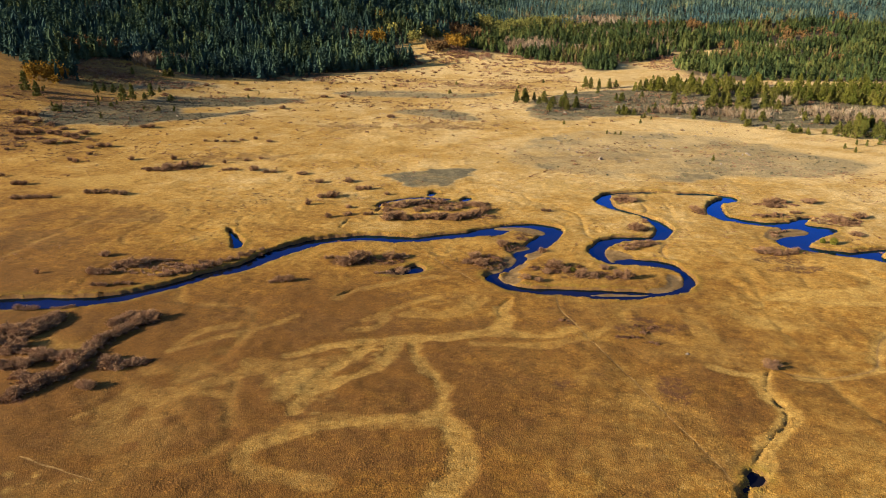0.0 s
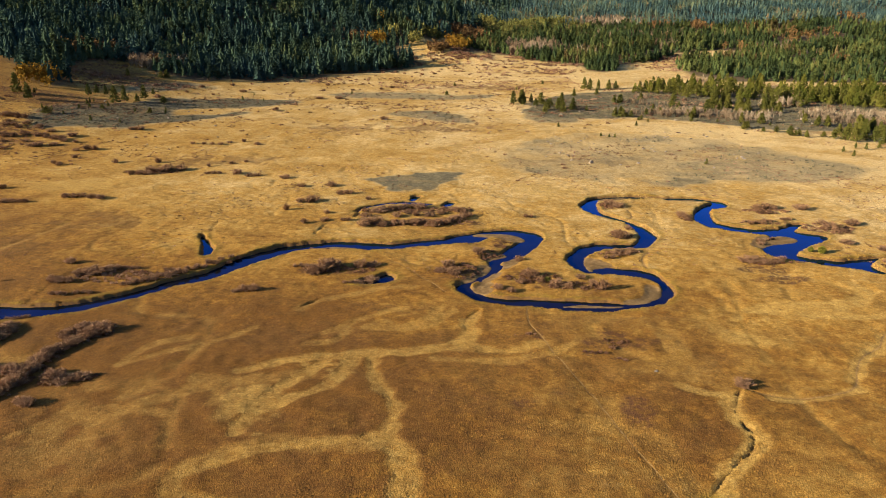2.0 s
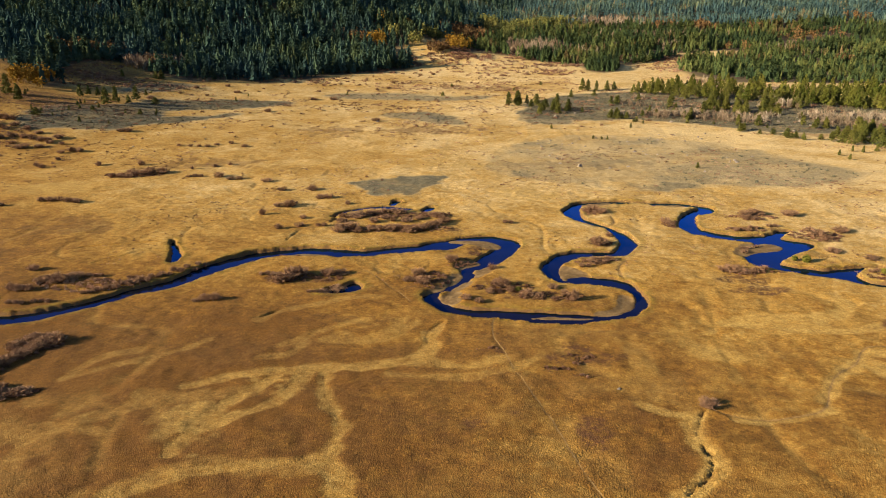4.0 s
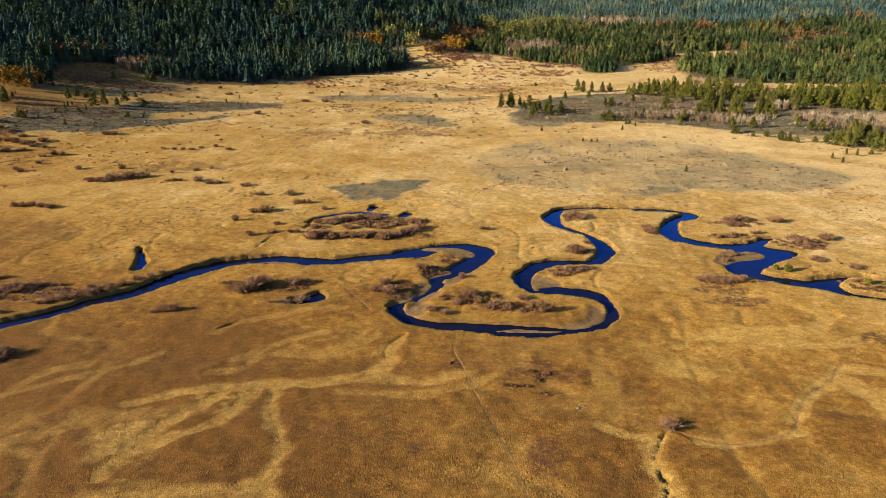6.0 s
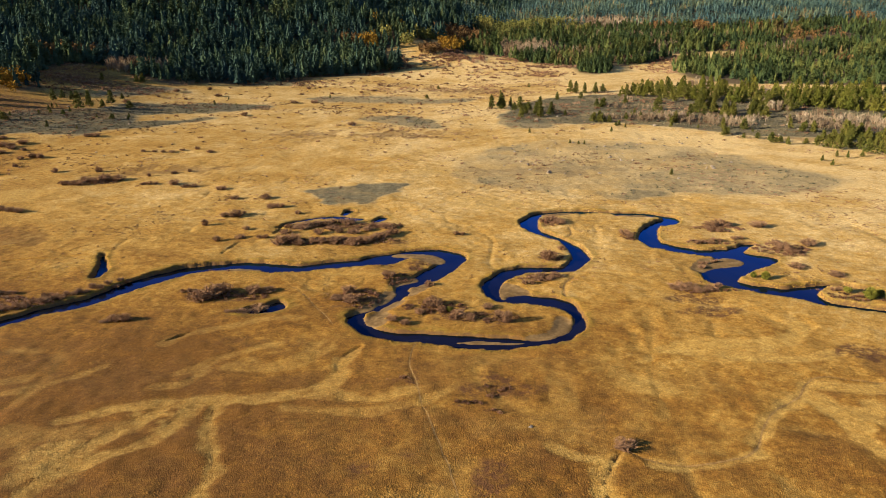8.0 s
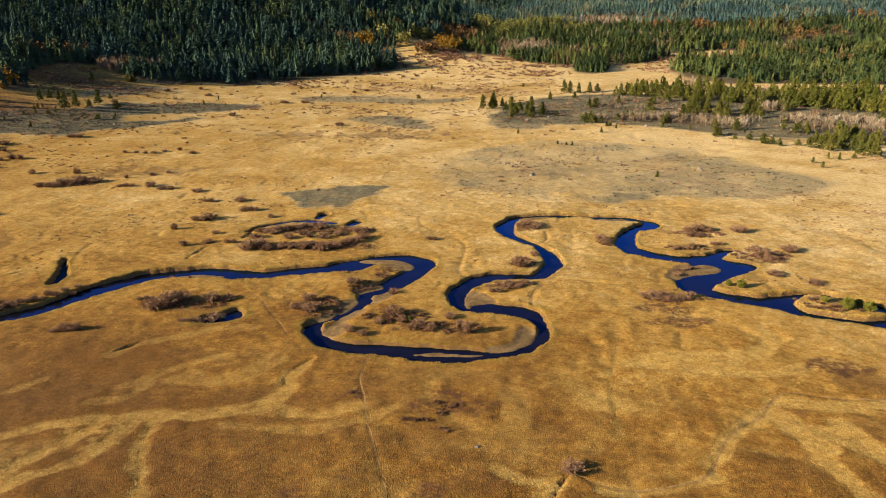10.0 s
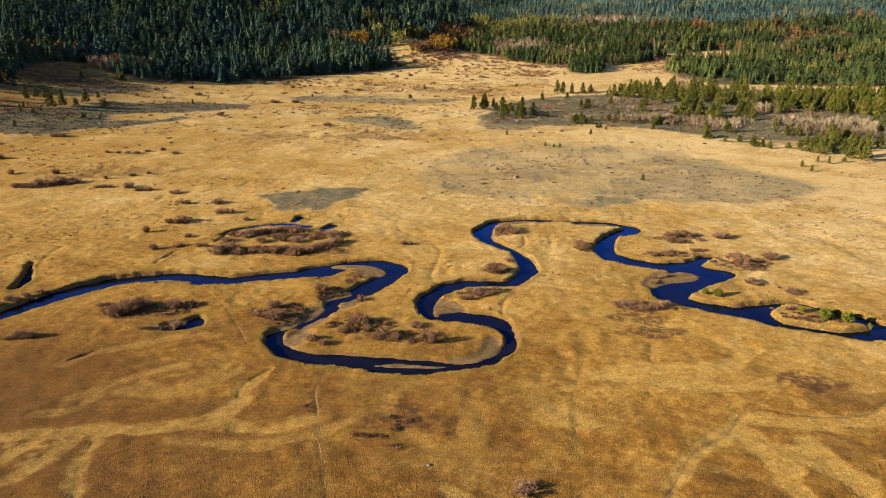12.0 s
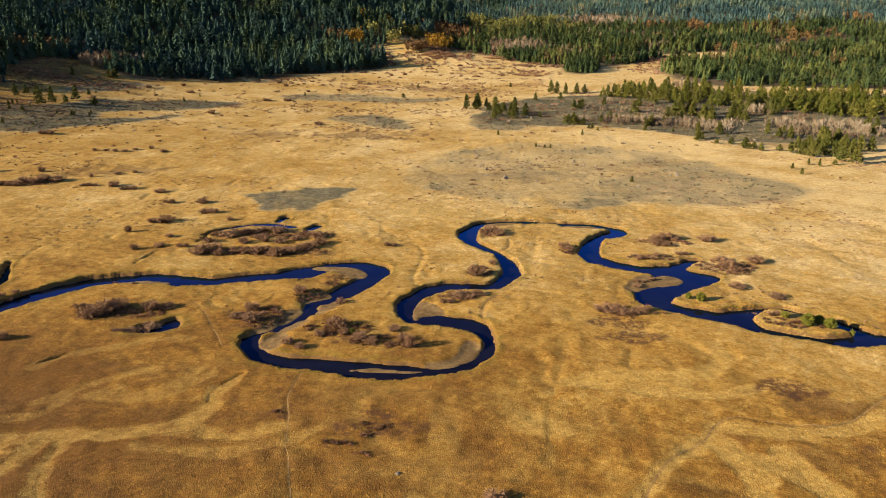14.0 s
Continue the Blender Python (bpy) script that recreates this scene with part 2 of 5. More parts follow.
def relief(x, y):
    """Small unevenness of the meadow."""
    return (value_noise(x, y, 38, 11) - 0.5) * 0.7 + (value_noise(x, y, 9, 12) - 0.5) * 0.45 + (value_noise(x, y, 2.3, 13) - 0.5) * 0.26


WATER_LEVEL = -1.0
# channels: x, y, half width
CHANNELS = [
    [(-190, 149, 3.2), (-150, 159, 3.2), (-116.2, 163.4, 4.3), (-101.7, 163.9, 3.9), (-88.7, 167.4, 3.7), (-75.6, 178.5, 2.8), (-71.6, 183.7, 3),
     (-66.1, 187.3, 3.7), (-61.5, 193, 3.6), (-57.4, 200.7, 4.5), (-52.2, 207.3, 4.7), (-46.2, 213, 4.4), (-39, 216.7, 3.1), (-31, 218.5, 3.4),
     (-21.6, 215.9, 4.5), (-13.2, 216.2, 3.2), (-5.4, 219.2, 3.3), (2.8, 221.3, 3.3), (11.1, 224.7, 4.7), (19.1, 231.1, 2.7), (25.8, 230.9, 3.5),
     (30.6, 227.4, 3.6), (32.2, 224.6, 2.7), (29.4, 218.2, 3.4), (24.7, 209.6, 3.8)],
    [(24.7, 209.6, 3.8), (21.4, 205.6, 2.4), (18.4, 201.8, 1.9), (18.7, 196.9, 1.6), (16.1, 191.9, 1.2), (13.4, 187.5, 1.2), (10, 183.7, 1.3),
     (9.1, 181.4, 2.1), (10.6, 177.2, 1.8), (14.1, 173.9, 2.5), (18.6, 171.5, 2.6), (23.5, 170.8, 2.8), (30.8, 170.1, 3.2), (37.9, 168.5, 3.8),
     (43.6, 168.1, 3.7), (50, 168.2, 2.5), (56.8, 170.2, 1.6), (60.5, 173.7, 1.8), (63, 178.3, 1.4), (62.8, 185.5, 1.5), (59.8, 191, 3.3),
     (54.9, 193, 3.3), (50.3, 194, 3.4), (46.6, 194.7, 3.3), (43.8, 196, 2.4), (42.2, 203.3, 2.4), (44.8, 208.7, 2.5), (47.8, 213.2, 3)],
    [(47.8, 213.2, 3), (52, 215.9, 2.7), (57.7, 216.1, 2.4), (64.4, 216.7, 2.4), (68.3, 222.9, 2.5), (69.5, 228.8, 2.6), (67.9, 236.7, 2.1),
     (65.4, 242.8, 1.6), (61.1, 248.4, 2), (57.2, 253.4, 2.4), (55.7, 261.9, 3.3), (58, 270.2, 2.3), (61.1, 274.4, 2.1), (67.8, 277, 1.5),
     (76, 276.6, 2.4), (80.1, 276.6, 1.8), (88.1, 275.4, 1.4), (98.1, 274.6, 1.5), (103.7, 270.2, 2.2), (106.7, 267.1, 2.3), (102.7, 262.5, 3.7),
     (98.3, 259.4, 2.3), (94.8, 251.5, 2.7), (93.2, 242.9, 3.3), (97.4, 236.3, 3.6), (106, 231.9, 3.1), (113.2, 230.6, 4.8)],
    [(106.3, 206.3, 3.3), (111, 202.1, 3.4), (117.8, 199, 4), (121.5, 197.2, 4.5), (125.2, 191.9, 2.4), (130.7, 189.8, 2.1), (136, 187.7, 2),
     (141.4, 186.3, 3), (146.4, 187.4, 2.9), (150.2, 188.2, 3.1), (170, 186, 2.6), (205, 177, 3), (250, 182, 3)],
    [(123.3, 200.7, 3.1), (129.5, 204, 1.3), (134.9, 204.4, 1.2), (139, 201.4, 1.4), (143.8, 198, 1.9), (146.6, 193.4, 2.3), (148.9, 189.9, 2.5)],
    [(-79.3, 226.9, 0.5), (-76.8, 222.1, 1.0), (-74.0, 217.0, 1.3), (-71.6, 211.5, 1.6), (-70.8, 207.2, 1.3)],
    [(-31.8, 256, 0.5), (-29.5, 263.4, 0.6), (-23.7, 268.6, 0.9), (-15.8, 271.2, 1.3), (-7, 269.2, 1.6), (-4.3, 267.8, 1.1)],
    [(-11.7, 274.7, 1.1), (-10.6, 278.6, 2.0)],
    [(3.4, 269.2, 1.9), (1.8, 265.6, 1.6)],
]
POOLS = [
    [(113.6, 234.4), (118.3, 237.2), (121, 240.1), (125.8, 240.6), (121.8, 235.5), (117.9, 232.2), (122.1, 229.6), (128.3, 226.1), (122, 219.9), (116, 215.2), (107.8, 207.1), (110.2, 201.5), (104.8, 202.7), (101.1, 205.1), (100.3, 209.4), (101.5, 216), (104, 220.4), (107.4, 225.4), (110.9, 228.5)],
    [(-22.3, 182.4), (-19.3, 186.6), (-14.5, 190.3), (-12, 192.3), (-9.5, 187), (-11.6, 183.1), (-16.4, 182.3)],
    [(-22.8, 195.7), (-23.1, 199.4), (-20.6, 199.8), (-18.9, 196.2)],
    [(45.7, 93.6), (47.1, 95.1), (47.8, 94.7), (48.6, 93.2), (47, 91.1), (45.5, 91.3)],
]
BARS = [
    [(11.5, 227.6), (12.5, 229.8), (19.1, 230.3), (25.4, 228.8), (29.3, 223.5), (27.6, 220.5), (24.1, 222.0), (19.4, 226.6), (14.1, 227.2)],
    [(15.2, 202.5), (16.0, 206.5), (20.6, 209.6), (22.6, 207.4), (19.4, 204.9)],
    [(20.4, 196), (21.0, 199.5), (24, 204.0), (26, 203.4), (22.6, 197.5)],
    [(12.6, 189.5), (13.2, 194), (15.8, 198.8), (17.4, 197.6), (16.4, 194), (14.8, 190.4)],
    [(8.4, 184.2), (9.4, 186.6), (11.9, 189.4), (12.9, 188.2), (10.4, 185.2)],
    [(13.6, 185.2), (15.2, 188.4), (18.2, 193), (19.4, 192), (16.6, 186.5)],
    [(11.4, 179.6), (13.4, 182.3), (15.9, 184.4), (17.0, 181.7), (15.5, 176.7), (13.0, 177.3)],
    [(50.1, 170.7), (54.8, 172.8), (57.8, 176.6), (58.0, 180.8), (59.2, 182.5), (60.4, 181.5), (61.1, 176.7), (59.6, 174.5), (56.7, 172.3), (52.7, 170.4)],
    [(44.7, 202.4), (46.6, 204.1), (48.5, 202.9), (51.3, 198.8), (51.2, 197.3), (46.3, 196.8), (45.8, 193.9), (44.5, 195.2)],
    [(-45.5, 211.1), (-38.5, 215.2), (-30.4, 216.5), (-23.7, 215.1), (-27.6, 213.2), (-37.9, 213.6)],
    [(61.0, 275.1), (74.2, 278.2), (69.5, 273.5), (61.1, 270.6)],
    [(101.0, 219.9), (105.6, 226.2), (108.6, 225.6), (112.2, 227.7), (116.4, 224.1), (114.4, 220.4), (109.9, 219.4), (104.9, 217.6), (102.0, 214.6), (99.6, 216.3)],
    [(33.4, 168.8), (39.1, 169.9), (46.3, 168.9), (50.4, 169.1), (44.1, 168.3), (38.2, 168.5)],
    [(88, 274.5), (96, 272.8), (101, 269.5), (88, 271.5)],
]
# gullies: half width, depth, points
GULLIES = [
    (0.45, 0.8, [(-77.9, 226.6), (-79.9, 225.4), (-88.8, 224.4), (-94.8, 222.2), (-99.9, 221.6), (-106.2, 220.0)]),
    (0.3, 0.4, [(-75.0, 215.7), (-80.2, 216.6), (-85.2, 215.1), (-88.5, 211.0), (-90.9, 210.1), (-94.2, 204.5)]),
    (0.4, 0.8, [(-31.4, 167.1), (-29.9, 169.2), (-28.3, 171.4)]),
    (0.4, 0.4, [(-41.0, 227.4), (-40.2, 234.7), (-39.7, 238.3)]),
    (0.3, 0.7, [(63.3, 128.0), (59.4, 119.2), (59.8, 113.2), (58.5, 108.6), (53.7, 103.5), (50.2, 99.5), (46.6, 94.5)]),
    (0.7, 1.0, [(46.0, 92.2), (43.5, 89.1), (42, 84)]),
    (0.45, 0.35, [(13.2, 165.0), (10.5, 160.7), (9.7, 156.9), (10.3, 153.8)]),
    (0.45, 0.25, [(-9.9, 139.0), (-8.8, 132.4), (-5.4, 125.2), (-3.5, 120.8)]),
    (0.6, 0.6, [(-30.7, 248.3), (-30.2, 254.9), (-32, 257)]),
]
TRAILS = [
    (0.24, 0.12, [(25.4, 166.6), (24.8, 162.4), (25.3, 154.9), (27.6, 147.4), (29.1, 140.6), (31.4, 134.6), (33.5, 127.5), (35.7, 120.0), (38.7, 107.6), (41.9, 96.5), (43.0, 89.6)]),
    (0.24, 0.12, [(-12.9, 202.0), (-6.2, 193.8), (0.6, 182.8), (4.6, 176.8)]),
    (0.36, 0.3, [(64.8, 128.2), (66.3, 126.6), (70.5, 124.7), (76.3, 124.9), (82.7, 126.8), (85.9, 129.0), (88.0, 133.0), (91.8, 139.2), (95.0, 142.4), (99.5, 146.0), (103.0, 150.7), (105.6, 153.2),
                 (108.7, 154.0), (113.6, 152.6), (121.4, 152.1), (128.2, 154.3), (137.5, 161.9), (148, 168)]),
    (0.5, 0.2, [(65.3, 209.0), (62.3, 203.7), (61.4, 198.8), (61.4, 194.8)]),
    (0.3, 0.1, [(-73.5, 97.0), (-66.1, 94.1), (-57.8, 90.8)]),
    (0.5, 0.2, [(69.0, 256.1), (68.9, 248.3), (66.1, 243.3)]),
]
# paler dry channels: half width, points
BANDS = [(1.7, [(105, 150.3), (114.8, 149.4), (124.8, 150.8), (132.9, 154.5), (145, 162)]),
    (1.6, [(104, 151), (101.6, 147), (103, 141.9), (104.3, 136.3), (105.4, 131), (107, 124)]),
    (1.4, [(86, 131), (90.5, 136.6), (94, 140.9), (98.2, 144.2), (102, 148.5)]),
    (1.0, [(86, 128), (76, 124), (68, 124.6)]),
    (1.5, [(107.3, 141.7), (112.1, 136.2), (114.5, 132.1), (118, 125)]),
    (1.5, [(83.4, 167.6), (94.8, 168.9), (106.3, 170.4), (114.2, 177.7)]),
    (1.3, [(9.8, 158.9), (11.5, 153), (9.9, 147.7), (5.7, 144.1), (-1.9, 142.3), (-8.2, 141.5), (-16.9, 139.8), (-23.1, 132.4), (-30.1, 120.6)]),
    (1.2, [(-9.9, 139), (-8.5, 131.2), (-5.4, 124.8), (-2.6, 119.3), (-4, 112.7), (-4.5, 109.3)]),
    (2.2, [(-4.5, 109.3), (-0.8, 105.5), (0.7, 100.6), (0.4, 93.1), (-2.1, 89.1), (-4, 84)])]
BANDS += [(1.0, [(9.6, 145.6), (19.6, 142.7), (26.3, 146.2)]),
    (1.7, [(61.5, 125.6), (58.9, 119.2), (60.3, 111.4), (58.3, 107.8), (52.2, 101.1), (47.5, 93.7)]),
    (1.0, [(51.5, 129.1), (56.1, 126.1), (61.7, 126.1)]),
    (1.3, [(91.3, 162.5), (103.7, 161.1), (115.1, 163.7)]),
    (1.3, [(113.2, 178.4), (107.8, 171.9), (100.7, 167.2), (89.8, 167.5), (78.3, 165)]),
    (1.9, [(111.7, 143), (114, 136.8), (116.3, 132.5)])]
BANDS += [(1.6, [(103.4, 145.6), (104.5, 139.8), (105.8, 135.3)]),
    (1.3, [(-36.5, 133.3), (-30.4, 136.9), (-23.5, 139.3), (-17.3, 140.9), (-6.4, 142.7), (4.6, 144.6), (9.4, 150.1), (10.9, 156.2), (12.6, 162.1)]),
    (1.5, [(-30.4, 111), (-29.2, 117.5), (-24.4, 121.8), (-19.2, 125.9), (-15.6, 131.7), (-13.7, 138.6)]),
    (1.3, [(79.5, 165.4), (93.6, 163.8), (106.6, 168.6), (114.2, 176.9)]),
    (1.4, [(-35.5, 99.3), (-28.9, 104.1), (-19.4, 107.6), (-7.3, 108.9), (-2.3, 113)])]
FAINT_BANDS = [(1.8, [(-4.4, 107.7), (-13.9, 107.5), (-24.1, 107.9), (-30.5, 105.2), (-34.9, 100.2), (-36, 96), (-30.8, 92.8), (-21.2, 89.9)]),
    (2.0, [(-23, 132), (-40, 128), (-55, 118)]),
    (1.4, [(7.5, 143.4), (19.9, 142.9), (27, 145.7)]),
    (1.3, [(-31.4, 165.1), (-27.4, 170.7), (-14.5, 177.8), (-5.1, 180.1)]),
    (1.2, [(-25.3, 145.9), (-19.9, 147.5), (-17.5, 153.3)]),
    (1.6, [(-13.4, 154.9), (-3.6, 155.6), (1.3, 159.7), (3.4, 165.9)])]
FAINT_BANDS += [(1.5, [(-10.7, 157.8), (-2.3, 154.4), (3.2, 159.3), (6.5, 164.4)]),
    (1.2, [(-22.6, 152.1), (-13.9, 160.2), (-5.1, 166.5)]),
    (2.6, [(55.5, 150.7), (55.6, 141.2), (56.5, 132.8)]),
    (1.1, [(57, 132.7), (59.7, 128.6), (63.3, 127.4)]),
    (1.3, [(-62.8, 139.3), (-59.8, 145.6), (-53.3, 149.1)]),
    (1.2, [(-63.7, 136), (-55.6, 141.8), (-47.7, 145.9), (-40.2, 153.9)])]
FAINT_BANDS += [(1.4, [(-44.6, 130.6), (-39.5, 128.6), (-37.3, 121.1)]),
    (1.1, [(-70.7, 109), (-64.3, 115.7), (-57, 119.3), (-45.1, 117.1)]),
    (1.2, [(81.4, 197.1), (95.4, 200.4), (102.9, 197.6)]),
    (1.2, [(97.6, 163.3), (106.4, 164), (113, 161.6)]),
    (1.3, [(3.5, 139.2), (18.4, 138.2), (28.9, 142), (35.1, 147.5)])]
# grey sage flats: how thick, and outline
SAGE_FLATS = [(0.95, [(-278.7, 450.2), (-258.3, 475.8), (-240.6, 491.6), (-210.8, 451.2), (-225.8, 422.5), (-251.6, 410.3)]),
    (0.7, [(-255.3, 564), (-249.6, 609.7), (-232.4, 614.3), (-228.6, 573.8), (-244.1, 550.4)]),
    (0.6, [(-117.4, 620), (-64, 619.9), (0.8, 613), (36.6, 621.1), (36.6, 593.8), (2.5, 583.8), (-59.8, 594), (-102.8, 598.7)]),
    (0.6, [(-51.7, 518.5), (-28.8, 529.1), (10.1, 491), (14.9, 467.9), (-15.3, 479.8), (-44.9, 501.2)]),
    (0.62, [(46.5, 521), (88.5, 524.4), (87.4, 477.7), (64.8, 463.4), (47.7, 486.5)])]
SAGE_FLATS += [(0.95, [(-250.5, 451.4), (-238.6, 502.7), (-217.8, 541.9), (-170.4, 576.1), (-121.4, 577.1), (-121.1, 554.1), (-179.7, 517), (-202.3, 490.8), (-192.8, 470.6), (-142.8, 510.9), (-156.9, 481.5), (-197.2, 433.6), (-227, 420.3), (-245.1, 434)]),
    (0.7, [(-260.6, 533.4), (-256.5, 591.8), (-235.3, 632.9), (-219, 609), (-237.1, 560.7)]),
    (0.5, [(-111.2, 628.8), (-62.6, 640.5), (-13.7, 631.2), (-13.3, 598.8), (-59, 598.2), (-95.8, 607.5)])]
SAGE_FLATS += [(0.74, [(-39.2, 311.1), (-22.3, 318.1), (5, 323.2), (8.8, 316.4), (-2.3, 287), (-21.2, 284), (-25.1, 295.6), (-31.3, 303.5)]),
    (0.45, [(23.2, 348.2), (34.5, 383.1), (59.9, 417), (91.4, 433.2), (122.8, 409.1), (148.8, 407.6), (159.7, 382.8), (173.6, 373.3), (190.8, 336.7), (191.9, 320.1), (160.1, 298.9), (134.3, 302.9), (110.7, 309), (86.4, 309.1), (57.3, 309.6), (38.2, 316.6)]),
    (0.47, [(123.4, 398.5), (137.8, 408.5), (159.1, 404.4), (158.1, 383.3), (149, 364.9), (131.8, 370.1)])]
SAGE_FLATS += [(0.5, [(75.6, 303.5), (97.7, 316.3), (113.4, 308.4), (114, 299.5), (91.6, 298.1)]),
    (0.5, [(28.4, 344.2), (38.2, 364.7), (55.8, 336.5), (70.2, 321.9), (77.7, 309.5), (74.4, 294.4), (58.8, 309.5), (38.2, 316.6)]),
    (0.7, [(-31.3, 531.8), (-10.1, 526.1), (15.4, 499.4), (-9.9, 484.4)]),
    (0.85, [(46.7, 547.3), (99.8, 624.8), (177.1, 636.3), (234.1, 595.8), (319.1, 572.4), (357.2, 476.1), (254.2, 414.7), (209.6, 426.5), (171.7, 456.8), (127.7, 493), (89.7, 483.5), (53.6, 497.5)]),
    (0.3, [(154.1, 352.3), (181.9, 345.4), (195.9, 333), (167.8, 322.7), (132.1, 313.4)])]
# strands of a willow thicket: how many shrubs, their breadth, and the line they follow
THICKET = [(26, 3.6, [(-86.5, 115.7), (-84.5, 119.8), (-81.3, 126), (-81, 132.9), (-81.8, 139.8), (-78.3, 144.4), (-75.4, 152)]),
           (14, 4.2, [(-104.5, 140.3), (-100.3, 142.2), (-98.1, 147.5), (-98.5, 155)]),
           (9, 3.6, [(-106.8, 144.1), (-101.6, 146.5), (-98.2, 151.4)]),
           (9, 4.0, [(-81.7, 148.7), (-78.8, 152.8), (-73.9, 150.4)]),
           (4, 3.4, [(-97.5, 129.4), (-91.4, 128.4)]),
           (6, 3.4, [(-93.9, 134.7), (-87.5, 131.2), (-83.8, 132.3)]),
           (3, 3.8, [(-75.2, 131), (-72.1, 129.2)]),
           (2, 3.2, [(-69.7, 130.3), (-68.5, 129.7)]),
           (2, 3.4, [(-75.3, 120.7), (-73.7, 120.6)]),
           (2, 3.6, [(-89, 123.5), (-86.2, 122.7)]),
           (3, 3.0, [(-82.7, 129.2), (-79.9, 128.3)]),
           (3, 4.0, [(-99.6, 134.6), (-98.4, 136.9)])]


def thicket_places():
    """Shaken places along the strands, each with a breadth."""
    r = np.random.RandomState(3)
    for count, broad, line in THICKET:
        q = np.array(line)
        way = np.concatenate([[0], np.cumsum(np.hypot(*np.diff(q, axis=0).T))])
        for u in np.linspace(0, way[-1], count):
            yield np.interp(u, way, q[:, 0]) + r.uniform(-0.7, 0.7), np.interp(u, way, q[:, 1]) + r.uniform(-1.1, 1.1), broad


# brown sedge: x, y, two radii
TUFTED = [(-27.9, 116.9, 4.6, 5.1), (-24, 137.7, 5.6, 2), (85.9, 155.1, 6.1, 4.8), (80.2, 159.3, 4.6, 2.7), (-27.8, 119, 4.3, 3.9), (-32.9, 100.4, 3, 1.8), (-18.9, 136.6, 5, 3.9), (-67.7, 91.3, 5.6, 3.5), (84.3, 160.5, 6.4, 4.5), (72.6, 162, 4.3, 3.3), (86.1, 156.9, 5.7, 4.8)]
SEDGE = [(-17, 98, 15, 9), (-12, 118, 9, 7), (-26, 131, 12, 4), (-40, 122, 16, 8), (24, 100, 22, 10), (50, 112, 8, 12), (-42, 150, 18, 8), (0, 150, 9, 4),
    (18, 150, 6, 4), (118, 142, 9, 4), (125, 158, 12, 3), (106, 148, 4, 3), (-60, 105, 16, 8), (-8, 163, 10, 4)]
SEDGE += [(-121, 244, 14, 9), (-150, 216, 20, 11), (-20, 112, 26, 12), (2, 126, 20, 9), (10, 112, 20, 9), (-45, 112, 16, 10), (20, 138, 14, 6), (-25, 146, 16, 6),
    (16.2, 667.2, 40.7, 15.6), (-69.1, 452.8, 15.7, 15.8), (-18.8, 447.7, 34.7, 10.1), (223.6, 425.7, 18, 8.8), (73.5, 347.2, 31.1, 7.6), (-117.4, 348.8, 27.8, 9.8)]
BRIGHT = [(38, 287, 15, 9), (-165.2, 300.3, 24, 10), (-30, 121, 7, 6), (92, 163, 12, 5), (20, 344.9, 20, 5), (-45, 285, 12, 4), (72, 150, 6, 5)]
BRUSH = [(-321.7, 626.4, 54.4, 28.6), (-291.1, 588.2, 48.1, 14.4), (-288.3, 392.6, 53.2, 31), (-274.8, 484.2, 44.8, 20.9), (8, 193, 7, 6), (28, 186, 6, 4), (36, 181, 8, 3), (46, 180, 5, 3),
    (19, 205, 5, 5), (24, 217, 6, 4), (61, 262, 6, 4), (60, 226, 4, 4), (56, 208, 6, 2.5), (130, 233, 8, 6), (114, 241, 10, 2), (-10, 258, 22, 4),
    (-8, 241, 22, 4), (-26, 193, 10, 4), (-80, 188, 18, 5), (-268.5, 392, 36.3, 19), (-284.5, 604.5, 63.3, 12.8), (38, 146, 4, 3)]
BRUSH += [(44, 150, 4, 3), (47, 146, 5, 3), (26, 150, 2, 3), (120, 164, 8, 3), (96, 186, 7, 3), (42, 120, 3, 4), (22, 122, 5, 4), (43.8, 147.7, 3.2, 1.4),
    (36.2, 141.2, 2.2, 1), (42.4, 139, 2, 0.7), (23.5, 150.6, 3.2, 0.9), (92.8, 185.4, 7.6, 1.7), (125.6, 144.8, 2.6, 1.7), (43.1, 145.2, 2.4, 1.6), (38.5, 142, 2.8, 0.7), (95.5, 193.8, 8.4, 3.4),
    (22.3, 149.9, 2.2, 1.5)]
BRUSH += [(x, y, 2.6, 2.2) for x, y, broad in list(thicket_places())[::4]]
WOODS_LEFT = [(-1300, 640), (-500, 680), (-372, 590), (-296.4, 516.2), (-289.8, 539.6), (-323, 584.4), (-334.2, 632), (-324.4, 670), (-309, 676),
    (-279.9, 653.4), (-247.5, 649.5), (-227.1, 649.4), (-207.8, 681.7), (-180.2, 679.4), (-175.4, 717.9), (-153.8, 721.9), (-140.5, 762.6), (-107.7, 778.9),
    (-75.7, 810.7), (-54.5, 824.5), (-62.7, 875.4), (-73.3, 897.7), (-82.1, 912.9), (-63.2, 935.7), (-17.1, 1012.8), (36.8, 1141.5), (74, 1232.1),
    (120, 1500), (0, 2100), (-1500, 2100), (-2200, 900)]
WOODS_RIGHT = [(0, 1400), (-5.8, 931.8), (29.6, 940.5), (64.9, 923.8), (83.8, 884.7), (126.5, 845.7), (144.8, 839.5), (160.9, 888), (168.2, 869.6),
    (195.2, 840.3), (225.4, 864.8), (251.2, 892.8), (271.4, 920.9), (301.4, 944), (345, 939.8), (340.8, 906.1), (296.1, 888.8), (253.6, 862.1),
    (237.1, 802.9), (243.9, 745.8), (253.3, 722), (264.3, 690.8), (309.5, 677.9), (385.8, 666.9), (448.5, 630.9), (1300, 800), (2600, 1800),
    (2000, 3200), (-300, 3200), (-100, 1800)]
